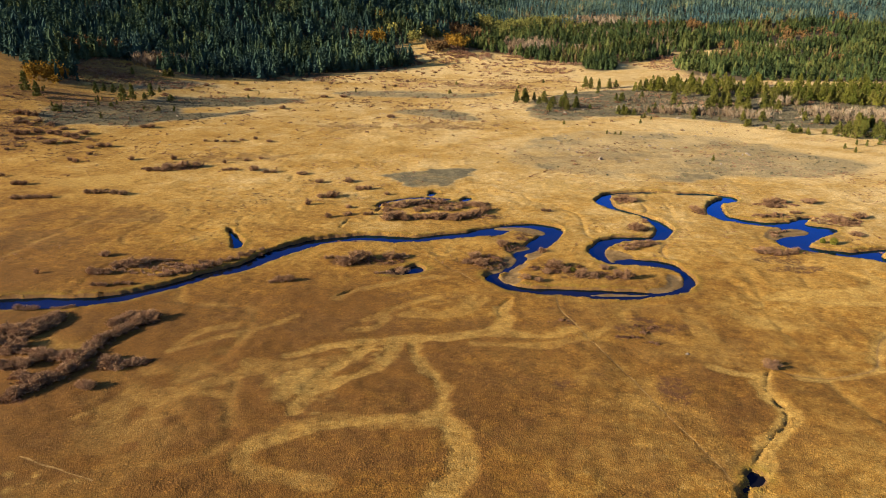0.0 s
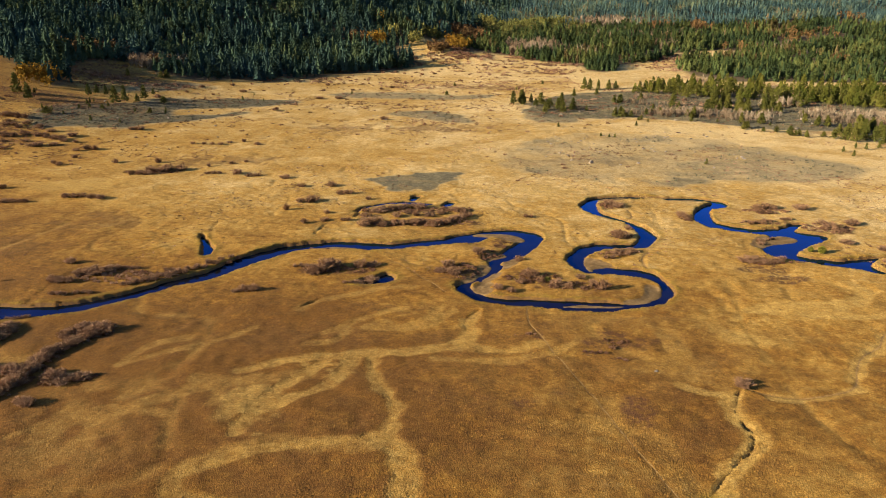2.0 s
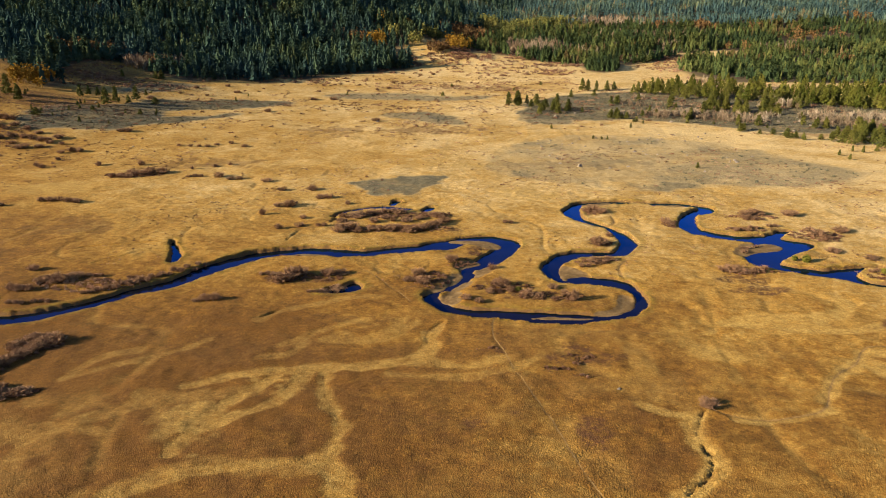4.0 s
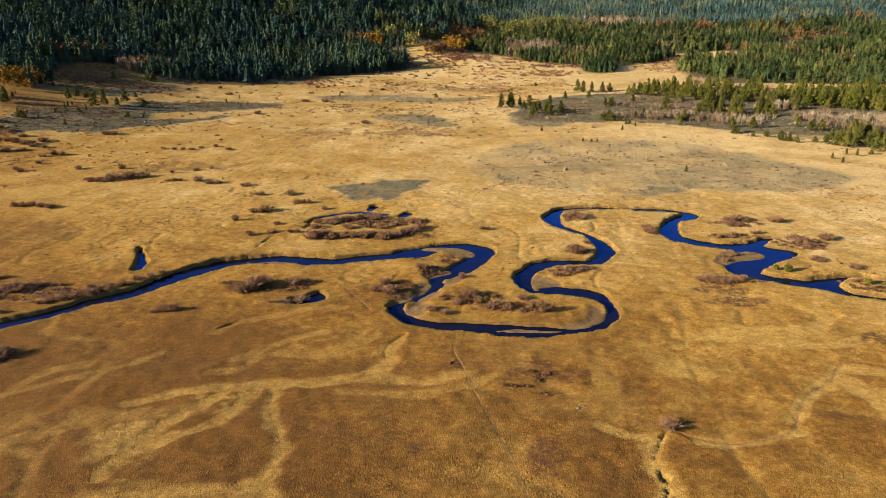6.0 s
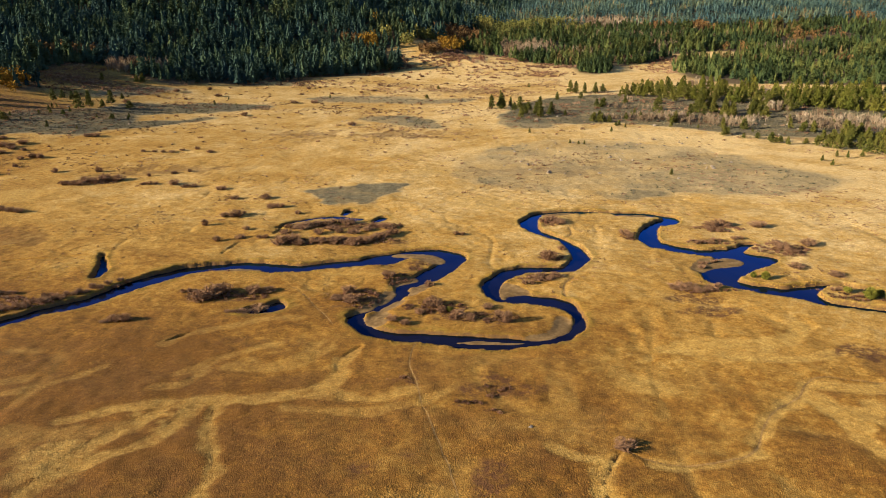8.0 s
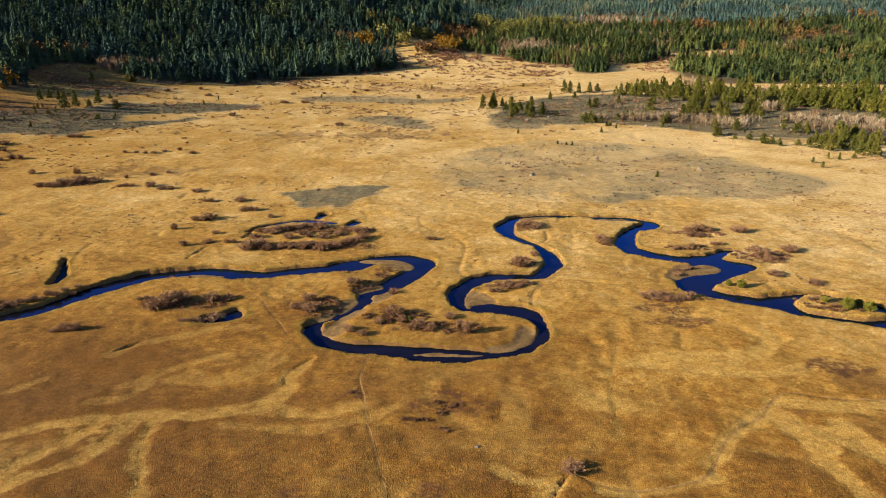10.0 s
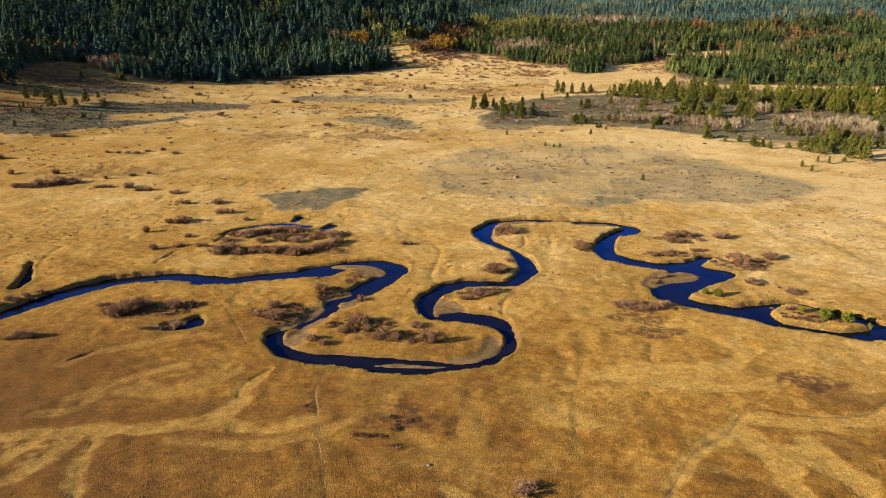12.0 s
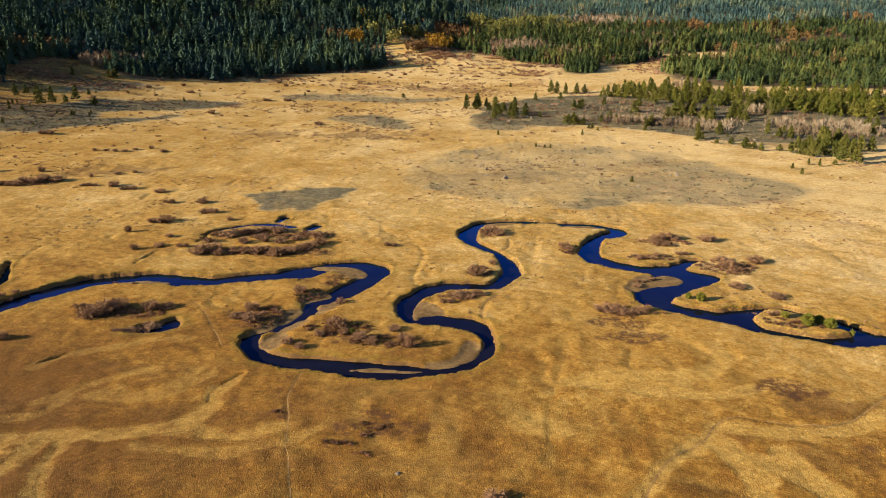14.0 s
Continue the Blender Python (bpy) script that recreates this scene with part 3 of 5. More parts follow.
WOODS_ISLAND = [(141.7, 839.9), (140.1, 802.5), (155.2, 783), (172.3, 790.3), (177.3, 827.3), (161.1, 865.6)]


def smooth_line(points, step):
    """A curve through the points, in steps of about that length."""
    p = np.array([points[0], *points, points[-1]], float)
    out = []
    for a, b, c, d in zip(p, p[1:], p[2:], p[3:]):
        n = max(1, int(np.hypot(*(c - b)[:2]) / step))
        for k in range(n):
            t = k / n
            out.append(0.5 * (2 * b + (c - a) * t + (2 * a - 5 * b + 4 * c - d) * t ** 2 + (3 * b - a - 3 * c + d) * t ** 3))
    out.append(p[-1])
    return np.array(out)


def rounded(poly, times=2):
    p = np.array(poly, float)
    for _ in range(times):
        q = np.roll(p, -1, 0)
        p = np.stack([p * 0.75 + q * 0.25, p * 0.25 + q * 0.75], 1).reshape(-1, 2)
    return p


# the ground's grid: fine over the river meadow, wider outwards
def spread(start, first, growth, end):
    out = [start]
    step = first
    while abs(out[-1]) < abs(end):
        out.append(out[-1] + step)
        step *= growth
    return out[1:]


GX = np.array(spread(-125, -0.75, 1.035, -4200)[::-1] + list(np.arange(-125, 160, 0.5)) + spread(159.5, 0.75, 1.035, 4200))
GY = np.array(spread(88, -1.5, 1.12, -2600)[::-1] + list(np.arange(88, 290, 0.5)) + spread(289.5, 0.6, 1.016, 4900))
X, Y = np.meshgrid(GX, GY)


def window(x0, x1, y0, y1):
    return slice(np.searchsorted(GY, y0), np.searchsorted(GY, y1)), slice(np.searchsorted(GX, x0), np.searchsorted(GX, x1))


def line_distance(points, reach, step=1.5, out=None):
    """Distance from a curve (less the curve's own half width, where it has one)."""
    out = np.full(X.shape, 99.0) if out is None else out
    q = smooth_line(points, step)
    for a, b in zip(q, q[1:]):
        w = window(min(a[0], b[0]) - reach, max(a[0], b[0]) + reach, min(a[1], b[1]) - reach, max(a[1], b[1]) + reach)
        x, y = X[w] - a[0], Y[w] - a[1]
        e = (b - a)[:2]
        t = np.clip((x * e[0] + y * e[1]) / max(e @ e, 1e-9), 0, 1)
        d = np.hypot(x - t * e[0], y - t * e[1])
        if len(a) > 2:
            d = d - (a[2] + t * (b[2] - a[2]))
        np.minimum(out[w], d, out=out[w])
    return out


def area_distance(poly, reach, out=None, times=2):
    """Signed distance from the edge of an area, negative inside."""
    out = np.full(X.shape, 99.0) if out is None else out
    p = rounded(poly, times)
    lo, hi = p.min(0) - reach, p.max(0) + reach
    w = window(lo[0], hi[0], lo[1], hi[1])
    x, y = X[w], Y[w]
    d = np.full(x.shape, 1e9)
    inside = np.zeros(x.shape, bool)
    for a, b in zip(p, np.roll(p, -1, 0)):
        e = b - a
        t = np.clip(((x - a[0]) * e[0] + (y - a[1]) * e[1]) / max(e @ e, 1e-9), 0, 1)
        d = np.minimum(d, np.hypot(x - a[0] - t * e[0], y - a[1] - t * e[1]))
        if a[1] != b[1]:
            inside ^= ((a[1] > y) != (b[1] > y)) & (x < (b[0] - a[0]) * (y - a[1]) / (b[1] - a[1]) + a[0])
    out[w] = np.minimum(out[w], np.where(inside, -d, d))
    return out


def ramp01(x, a, b):
    t = np.clip((x - a) / (b - a), 0, 1)
    return t * t * (3 - 2 * t)


river = np.full(X.shape, 99.0)
for c in CHANNELS:
    line_distance(c, 14, out=river)
for p in POOLS:
    area_distance(p, 14, river)
river += (value_noise(X, Y, 2.2, 21) - 0.5) * 0.7 + (value_noise(X, Y, 0.9, 22) - 0.5) * 0.35
bars = np.full(X.shape, 99.0)
for p in BARS:
    area_distance(p, 8, bars)
bars += (value_noise(X, Y, 2.0, 23) - 0.5) * 0.5 - 0.3
river = np.maximum(river, -bars)
gully = np.zeros(X.shape)
for half, depth, p in GULLIES:
    gully = np.maximum(gully, depth * (1 - ramp01(line_distance(p, 4, 1.0) + (value_noise(X, Y, 1.5, 24) - 0.5) * 0.5, half * 0.3, half * 1.5)))
bare = np.zeros(X.shape)
for half, depth, p in TRAILS:
    on = 1 - ramp01(line_distance(p, 4, 1.0), half * 0.5, half * 1.7)
    bare = np.maximum(bare, on)
    gully = np.maximum(gully, depth * on)
pale = np.zeros(X.shape)
for half, p in BANDS + FAINT_BANDS:
    d = line_distance(p, 8, 1.2) + (value_noise(X, Y, 3, 25) - 0.5) * 1.6
    pale = np.maximum(pale, (0.4 if (half, p) in FAINT_BANDS else 0.95 if p[0][0] > 40 else 0.68) * (1 - ramp01(d, half * 0.75, half * 1.45)))
swale = np.exp(-((value_noise(X, Y, 30, 14) - 0.5) / 0.045) ** 2) * ramp01(value_noise(X, Y, 70, 15), 0.38, 0.62) * (1 - ramp01(Y, 260, 420))
swale = np.maximum(swale, 0.8 * np.exp(-((value_noise(X, Y, 17, 16) - 0.5) / 0.05) ** 2) * ramp01(value_noise(X, Y, 50, 17), 0.5, 0.7) * (1 - ramp01(Y, 230, 330)))
gully = np.maximum(gully, np.maximum(pale * 0.2, swale * 0.26))
pale = np.maximum(pale, 0.42 * swale * ramp01(value_noise(X, Y, 4, 18), 0.2, 0.6))

valley = rise(X, Y) + relief(X, Y) * np.clip(1.5 - np.abs(Y - 200) / 900, 0.2, 1)
Z = valley - gully
Z = Z - 0.7 * np.exp(-((X + 14) / 24) ** 2 - ((Y - 270) / 12) ** 2) - 0.45 * np.exp(-((X - 82) / 26) ** 2 - ((Y - 272) / 7) ** 2)
shore = ramp01(river, -0.1, 0.5)
bed = WATER_LEVEL - 0.12 - 0.6 * ramp01(-river, 0, 1.6)
sandy = 1 - ramp01(bars, -0.8, 2.2)
Z = bed * (1 - shore) + Z * shore
on_bar = WATER_LEVEL + 0.02 + 0.09 * np.clip(river, 0, 4) + 0.05 * value_noise(X, Y, 3, 31)
Z = np.where(river > -0.1, Z * (1 - sandy) + np.minimum(Z, on_bar) * sandy, Z)

sage = np.zeros(X.shape)
for thick, p in SAGE_FLATS:
    d = area_distance(p, 40, times=2) + (value_noise(X, Y, 32, 41) - 0.5) * 12 + (value_noise(X, Y, 7, 42) - 0.5) * 6
    size = 1.8 if abs(p[0][1]) < 330 and p[0][0] < 0 else 3.5
    if size < 3:
        d = area_distance(p, 12, times=3) + (value_noise(X, Y, 6, 43) - 0.5) * 5 + (value_noise(X, Y, 2, 47) - 0.5) * 2.5
    patchy = 1.0 if thick > 0.52 else 0.45 + 1.3 * value_noise(X, Y, 13, 45) * value_noise(X, Y, 40, 46) * 1.6
    sage = np.maximum(sage, np.clip(thick * np.minimum(patchy, 1.2) * (1 - ramp01(d, -size, size)), 0, 1))


def spots(rows, wobble):
    out = np.zeros(X.shape)
    n = (value_noise(X, Y, 6, 51) - 0.5) * wobble + (value_noise(X, Y, 2.2, 52) - 0.5) * wobble * 0.6
    for x, y, a, b in rows:
        out = np.maximum(out, 1 - ramp01(np.hypot((X - x) / a, (Y - y) / b) + n, 0.7, 1.2))
    return out


near = (1 - ramp01(Y + 0.12 * X + 40 * (value_noise(X, Y, 30, 53) - 0.5), 95, 175)) * (1 - ramp01(X, 40, 150))
dark = np.maximum(0.66 * spots(SEDGE, 1.9), 0.5 * near * (0.5 + 0.5 * ramp01(Y, 90, 112))) * (1 - pale)
dark = np.maximum(dark, 0.5 * ramp01(0.65 * value_noise(X, Y, 15, 55) + 0.35 * value_noise(X, Y, 4, 56), 0.5, 0.68) * (1 - ramp01(Y, 150, 200)) * (1 - ramp01(X, 30, 110)) * (1 - pale))
pale = np.maximum(pale, np.maximum(0.8 * spots(BRIGHT, 0.9), 0.75 * spots(TUFTED, 2.2) * ramp01(value_noise(X, Y, 1.3, 54), 0.3, 0.8)))
soil = (ramp01(river, -0.5, -0.1) * (1 - ramp01(river, 0.25, 0.6))) * (1 - sandy) + np.clip(gully - 0.28, 0, 0.4) * 1.6 * (river > 0.6)
brush = spots(BRUSH, 1.2)
# straw pales with distance; browner far west has hill shade painted in
dry_and_shade = np.interp(Y, [86, 108, 130, 150, 230, 300, 420, 800], [0.30, 0.15, 0.10, 0.17, 0.54, 0.74, 0.80, 0.86]) + np.where(X < 20, 0.46, 0.3) * np.clip((X - 20) / np.maximum(Y, 60), -0.7, 0.5) - 0.32 * ramp01(-X, 150, 420)
sand = np.clip(sandy * (river < 5) + (1 - ramp01(river, -0.6, -0.2)), 0, 1)
fringe = (1 - ramp01(river, 0.6, 2.6 + 1.5 * value_noise(X, Y, 12, 61))) * (1 - sand)
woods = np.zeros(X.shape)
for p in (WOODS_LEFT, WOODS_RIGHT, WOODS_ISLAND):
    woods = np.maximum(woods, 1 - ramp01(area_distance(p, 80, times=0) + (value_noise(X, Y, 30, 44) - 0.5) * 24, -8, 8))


def sheet(name, verts, faces, material, smooth=True):
    """A mesh object from arrays of corners and of triangles or quads."""
    me = bpy.data.meshes.new(name)
    verts, faces = np.asarray(verts, np.float32), np.asarray(faces, np.int32)
    n = faces.shape[1]
    me.vertices.add(len(verts))
    me.vertices.foreach_set("co", verts.ravel())
    me.loops.add(faces.size)
    me.loops.foreach_set("vertex_index", faces.ravel())
    me.polygons.add(len(faces))
    me.polygons.foreach_set("loop_start", np.arange(0, faces.size, n, dtype=np.int32))
    me.polygons.foreach_set("use_smooth", np.full(len(faces), smooth))
    me.materials.append(material)
    me.update(calc_edges=True)
    return me


def grid_faces(rows, cols, keep=None):
    i = np.arange(rows * cols).reshape(rows, cols)
    f = np.stack([i[:-1, :-1], i[:-1, 1:], i[1:, 1:], i[1:, :-1]], -1)
    return f[keep] if keep is not None else f.reshape(-1, 4)


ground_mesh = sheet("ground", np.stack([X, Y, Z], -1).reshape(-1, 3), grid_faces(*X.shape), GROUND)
for name, layers in (("cover", (pale, sage, dark, sand)), ("wear", (bare, fringe, brush, woods)), ("soil", (soil, dry_and_shade, soil, soil))):
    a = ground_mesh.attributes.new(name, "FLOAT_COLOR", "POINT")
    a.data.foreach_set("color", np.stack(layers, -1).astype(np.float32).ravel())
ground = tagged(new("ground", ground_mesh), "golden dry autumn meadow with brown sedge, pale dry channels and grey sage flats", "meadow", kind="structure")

def height_at(x, y):
    """The ground's height at a place."""
    x, y = np.asarray(x, float), np.asarray(y, float)
    i, j = np.clip(np.searchsorted(GX, x) - 1, 0, len(GX) - 2), np.clip(np.searchsorted(GY, y) - 1, 0, len(GY) - 2)
    a, b = (x - GX[i]) / (GX[i + 1] - GX[i]), (y - GY[j]) / (GY[j + 1] - GY[j])
    return (Z[j, i] * (1 - a) + Z[j, i + 1] * a) * (1 - b) + (Z[j + 1, i] * (1 - a) + Z[j + 1, i + 1] * a) * b


# narrow game trails: a worn strip along each, of uneven width
for k, (half, depth, p) in enumerate(TRAILS):
    q = smooth_line(p, 0.6)
    side = np.gradient(q, axis=0)[:, ::-1] * np.array([1, -1])
    side /= np.linalg.norm(side, axis=1, keepdims=True) + 1e-9
    q = q + side * ((value_noise(q[:, 0], q[:, 1], 3, 81) - 0.5) * 0.5)[:, None]
    wide = np.minimum(0.2, half * 0.5) * (0.55 + 0.9 * value_noise(q[:, 0], q[:, 1], 1.7, 82))
    rows = [q + side * (wide * w)[:, None] for w in (-1, 0, 1)]
    v = np.stack([np.concatenate([r, (height_at(r[:, 0], r[:, 1]) + up)[:, None]], 1) for r, up in zip(rows, (0.035, 0.02, 0.035))], 1).reshape(-1, 3)
    n = len(q)
    f = np.array([(3 * i + j, 3 * i + j + 1, 3 * i + j + 4, 3 * i + j + 3) for i in range(n - 1) for j in range(2)])
    tagged(new("path", sheet("path", v, f, TRAIL)), "narrow bare earth game trail through dry grass", "trail", kind="structure")

# water: a level sheet in the channels only
wx, wy = np.arange(-200, 262, 1.0), np.arange(86, 290, 1.0)
WX, WY = np.meshgrid(wx, wy)
ix, iy = np.clip(np.searchsorted(GX, WX), 0, len(GX) - 1), np.clip(np.searchsorted(GY, WY), 0, len(GY) - 1)
wet = river[iy, ix] < 1.6
wet = wet[:-1, :-1] | wet[1:, :-1] | wet[:-1, 1:] | wet[1:, 1:]
wf = grid_faces(*WX.shape, keep=wet)
used, wf = np.unique(wf, return_inverse=True)
wv = np.stack([WX, WY, np.full(WX.shape, WATER_LEVEL)], -1).reshape(-1, 3)[used]
tagged(new("water", sheet("water", wv, wf.reshape(-1, 4), WATER)), "dark blue still water of a winding meadow river", "river", kind="structure")


def layer_at(layer, x, y):
    return layer[np.clip(np.searchsorted(GY, y), 0, len(GY) - 1), np.clip(np.searchsorted(GX, x), 0, len(GX) - 1)]


def inside(poly, x, y):
    hit = np.zeros(np.shape(x), bool)
    p = np.array(poly, float)
    for a, b in zip(p, np.roll(p, -1, 0)):
        if a[1] != b[1]:
            hit ^= ((a[1] > y) != (b[1] > y)) & (x < (b[0] - a[0]) * (y - a[1]) / (b[1] - a[1]) + a[0])
    return hit


# ---------------------------------------------------------------- vegetation
def part(name, mesh, parent, label=""):
    ob = new(name, mesh)
    ob.parent = parent
    return tagged(ob, label)


def blades(rng, base, tip, width):
    """Triangles from base to tip, width broad at the foot or middle."""
    base, tip = np.asarray(base), np.asarray(tip)
    side = np.cross(tip - base, rng.normal(size=base.shape))
    side /= np.linalg.norm(side, axis=1, keepdims=True) + 1e-9
    w = np.broadcast_to(np.asarray(width).reshape(-1, 1), (len(base), 1))
    v = np.stack([base - side * w / 2, base + side * w / 2, tip], 1).reshape(-1, 3)
    return v, np.arange(len(v)).reshape(-1, 3)


def join(*sets):
    vs, fs, n = [], [], 0
    for v, f in sets:
        vs.append(v), fs.append(f + n)
        n += len(v)
    return np.concatenate(vs), np.concatenate(fs)


def tube(points, radii, sides=6):
    """A tapered tube along points, as triangles."""
    v = []
    for p, r in zip(points, radii):
        a = np.arange(sides) * 2 * np.pi / sides
        v.append(np.stack([p[0] + r * np.cos(a), p[1] + r * np.sin(a), np.full(sides, p[2])], 1))
    v = np.concatenate(v)
    f = []
    for k in range(len(points) - 1):
        for s in range(sides):
            a, b = k * sides + s, k * sides + (s + 1) % sides
            f += [(a, b, b + sides), (a, b + sides, a + sides)]
    return v, np.array(f)


def tufts(rng, centres, size, count):
    """Clumps of needles or leaves: crossed little triangles about each centre."""
    c = np.repeat(centres, count, 0)
    s = np.repeat(np.broadcast_to(size, (len(centres),)), count)[:, None]
    d = rng.normal(size=c.shape)
    d /= np.linalg.norm(d, axis=1, keepdims=True)
    return blades(rng, c - d * s * 0.5, c + d * s * 0.7, s[:, 0] * 0.75)


def pine_meshes(seed):
    """A young broad pine one metre high: trunk with limbs, and a ragged crown of needle tufts."""
    rng = np.random.RandomState(seed)
    bend = rng.normal(size=2) * 0.015
    zs = np.linspace(0, 0.97, 6)
    trunk = tube([(bend[0] * z * 3, bend[1] * z * 3, z) for z in zs], 0.022 * (1 - zs * 0.95))
    limbs, centres, sizes = [trunk], [], []
    wide = rng.uniform(0.27, 0.36)
    n = 42
    for k in range(n):
        z = 0.1 + 0.86 * (k / n) ** 0.9
        reach = wide * (1 - z) ** 0.75 * rng.uniform(0.7, 1.2) + 0.03
        a = k * 2.4 + rng.uniform(-0.4, 0.4)
        tip = np.array([np.cos(a) * reach, np.sin(a) * reach, z + 0.05 * rng.uniform(-0.4, 1)])
        foot = np.array([0, 0, z])
        limbs.append(blades(rng, foot[None], tip[None], 0.016))
        for q in np.linspace(0.3, 1.0, 6):
            centres.append(foot + (tip - foot) * q + rng.normal(size=3) * 0.022)
            sizes.append(0.088 * rng.uniform(0.7, 1.25) * (1.15 - 0.5 * z))
    for k in range(6):
        centres.append((0, 0, 0.9 + 0.018 * k)), sizes.append(0.04)
    crown = tufts(rng, np.array(centres), np.array(sizes), 7)
    return sheet("trunk", *join(*limbs), BARK, False), sheet("crown", *crown, NEEDLES, False)


def make_pine(seed):
    pine = new("pine_tree")
    trunk, crown = pine_meshes(seed)
    part("trunk", trunk, pine)
    part("crown", crown, pine)
    return tagged(pine, "young green pine with a ragged crown beside sagebrush", "tree", "pines on the valley floor")


def willow_meshes(seed, leafy=False):
    """A multi-stemmed shrub one metre broad and one high: fanned stems and a haze of twigs."""
    rng = np.random.RandomState(seed)
    n = 60
    a, lean = rng.uniform(0, 2 * np.pi, n), np.sqrt(rng.uniform(0, 1, n))
    foot = np.stack([np.cos(a) * lean * 0.2, np.sin(a) * lean * 0.2, np.full(n, -0.06)], 1)
    tall = (1 - 0.45 * lean ** 2) * rng.uniform(0.75, 1.05, n)
    tip = np.stack([np.cos(a) * lean * 0.5, np.sin(a) * lean * 0.5, tall], 1)
    stems = blades(rng, foot, tip, 0.02)
    k = rng.randint(0, n, 1500)
    q = rng.uniform(0.12, 0.97, 1500)[:, None]
    start = foot[k] + (tip[k] - foot[k]) * q
    way = (tip[k] - foot[k]) * 0.12 + rng.normal(size=start.shape) * np.array([0.085, 0.085, 0.06])
    twigs = blades(rng, start, start + way, rng.uniform(0.02, 0.042, 1500))
    if leafy:
        twigs = join(twigs, tufts(rng, start + way * 0.8, 0.12, 3))
    return sheet("base", *stems, STEMS, False), sheet("crown", *twigs, GREEN if leafy else TWIGS, False)


def make_willow(seed, leafy=False):
    shrub = new("green_shrub" if leafy else "willow_shrub")
    stems, twigs = willow_meshes(seed, leafy)
    part("base", stems, shrub)
    part("crown", twigs, shrub)
    if leafy:
        return tagged(shrub, "yellow-green leafy shrub on the river bank", "shrub", "green shrubs by the river")
    return tagged(shrub, "leafless red-brown willow shrub in dry grass", "shrub", "willow shrubs in the meadow")


def scaled(ob, x, y, sx, sy, sz, turn):
    ob.location, ob.rotation_euler, ob.scale = (x, y, float(height_at(x, y))), (0, 0, turn), (sx, sy, sz)
    return ob


def planted(kinds, used, rng, x, y, broad, tall):
    """Sets the next plant: the made one first, copies after."""
    k = rng.randint(len(kinds))
    ob = copy_thing(kinds[k], Matrix()) if k in used else kinds[k]
    used.add(k)
    f = rng.uniform(0.85, 1.15)
    return scaled(ob, x, y, broad, broad * f, tall, rng.uniform(0, 6.28))


rng = np.random.RandomState(7)
# willow shrubs: x, y, breadth, height
WILLOWS_FAR_POND = [(-58.3, 257.8, 2.5, 2.3), (-55.9, 269.5, 3.1, 2.2), (-51.4, 270.3, 5.7, 2.6), (-40.3, 282.3, 6.8, 1.8), (-29.5, 274.8, 2.2, 1.5), (-47.4, 240.1, 2.7, 1.8), (-40.8, 243.2, 3.1, 1.6), (-20.2, 257.7, 6.1, 2), (-16.6, 259.8, 6.1, 1.8),
    (-12.2, 263.3, 5.1, 1.6), (-7.8, 261.9, 5.1, 1.8), (-22.5, 254.9, 5, 2), (-12.1, 252.9, 3.9, 1.6), (-15.5, 248.3, 3.5, 1.9), (-8.6, 249.6, 2.7, 1.9), (-3.7, 249.6, 3.9, 1.5), (0.6, 252.9, 3.5, 1.6), (5.1, 256.2, 3.2, 1.8),
    (7.2, 254.9, 3.9, 2), (-26.8, 248.3, 3.9, 1.6), (-33.1, 243.2, 3.9, 1.2), (-42, 252.9, 2.4, 1.6)]
WILLOWS_POND = [(-25.7, 237.1, 4.7, 2.6), (-22.7, 240.1, 5.7, 3), (-19.2, 237.1, 3.7, 1.9), (-14, 238.9, 5.6, 1.9), (-8.5, 239.6, 5.6, 2.2), (-5.6, 240.8, 3.7, 1.9), (-1.6, 237.2, 4.4, 2.6), (1.7, 239.6, 4.8, 2.2), (4.9, 243.2, 4.7, 1.9),
    (7.6, 244.5, 3.8, 2.1), (9.6, 248.3, 3.8, 2.3), (31.9, 247.6, 3.8, 1.1), (-33.2, 190.3, 5.5, 2.8), (-30.9, 192.3, 4.7, 3.5), (-29, 195.5, 4.8, 2.5), (-38.3, 195.4, 4.8, 1), (-20.6, 195.6, 4, 2.5), (-17.4, 197, 3.9, 1.4),
    (-20.4, 183.2, 4.4, 1.8), (-17.3, 186.5, 5, 2.2), (-22.6, 183, 3, 0.7), (-47.9, 176.8, 5.5, 1.8), (-51.3, 176.4, 2.1, 0.9)]
WILLOWS_LOOP = [(4.6, 196.8, 3.4, 2.4), (2.4, 192, 3, 1.5), (6.5, 190.2, 4.4, 1.8), (13, 208.9, 2.6, 1.9), (14.6, 208, 2.2, 1.6), (25.6, 202.7, 2.5, 1.9), (27.8, 188.6, 4.3, 2.3), (24.6, 183.2, 2, 1.7), (30.1, 184, 2, 1.7),
    (34.4, 181.7, 3.6, 1.9), (37.2, 180.1, 2.5, 1.4), (46, 178.6, 2.5, 3), (44, 181.9, 2.5, 1.4), (18.5, 179, 2.7, 1.4), (21.9, 176.9, 2.2, 1.1), (41.4, 187, 2.9, 1.1), (63.4, 263.1, 4.8, 2), (66, 259.5, 4, 2),
    (59.6, 223.8, 4.5, 3.1), (63.9, 231.8, 2.5, 1.4), (56.5, 207.1, 4.8, 1.9), (59.7, 208.5, 2.9, 1.4), (52.4, 204, 3.7, 1.2), (64.2, 128.7, 3.5, 1.6)]
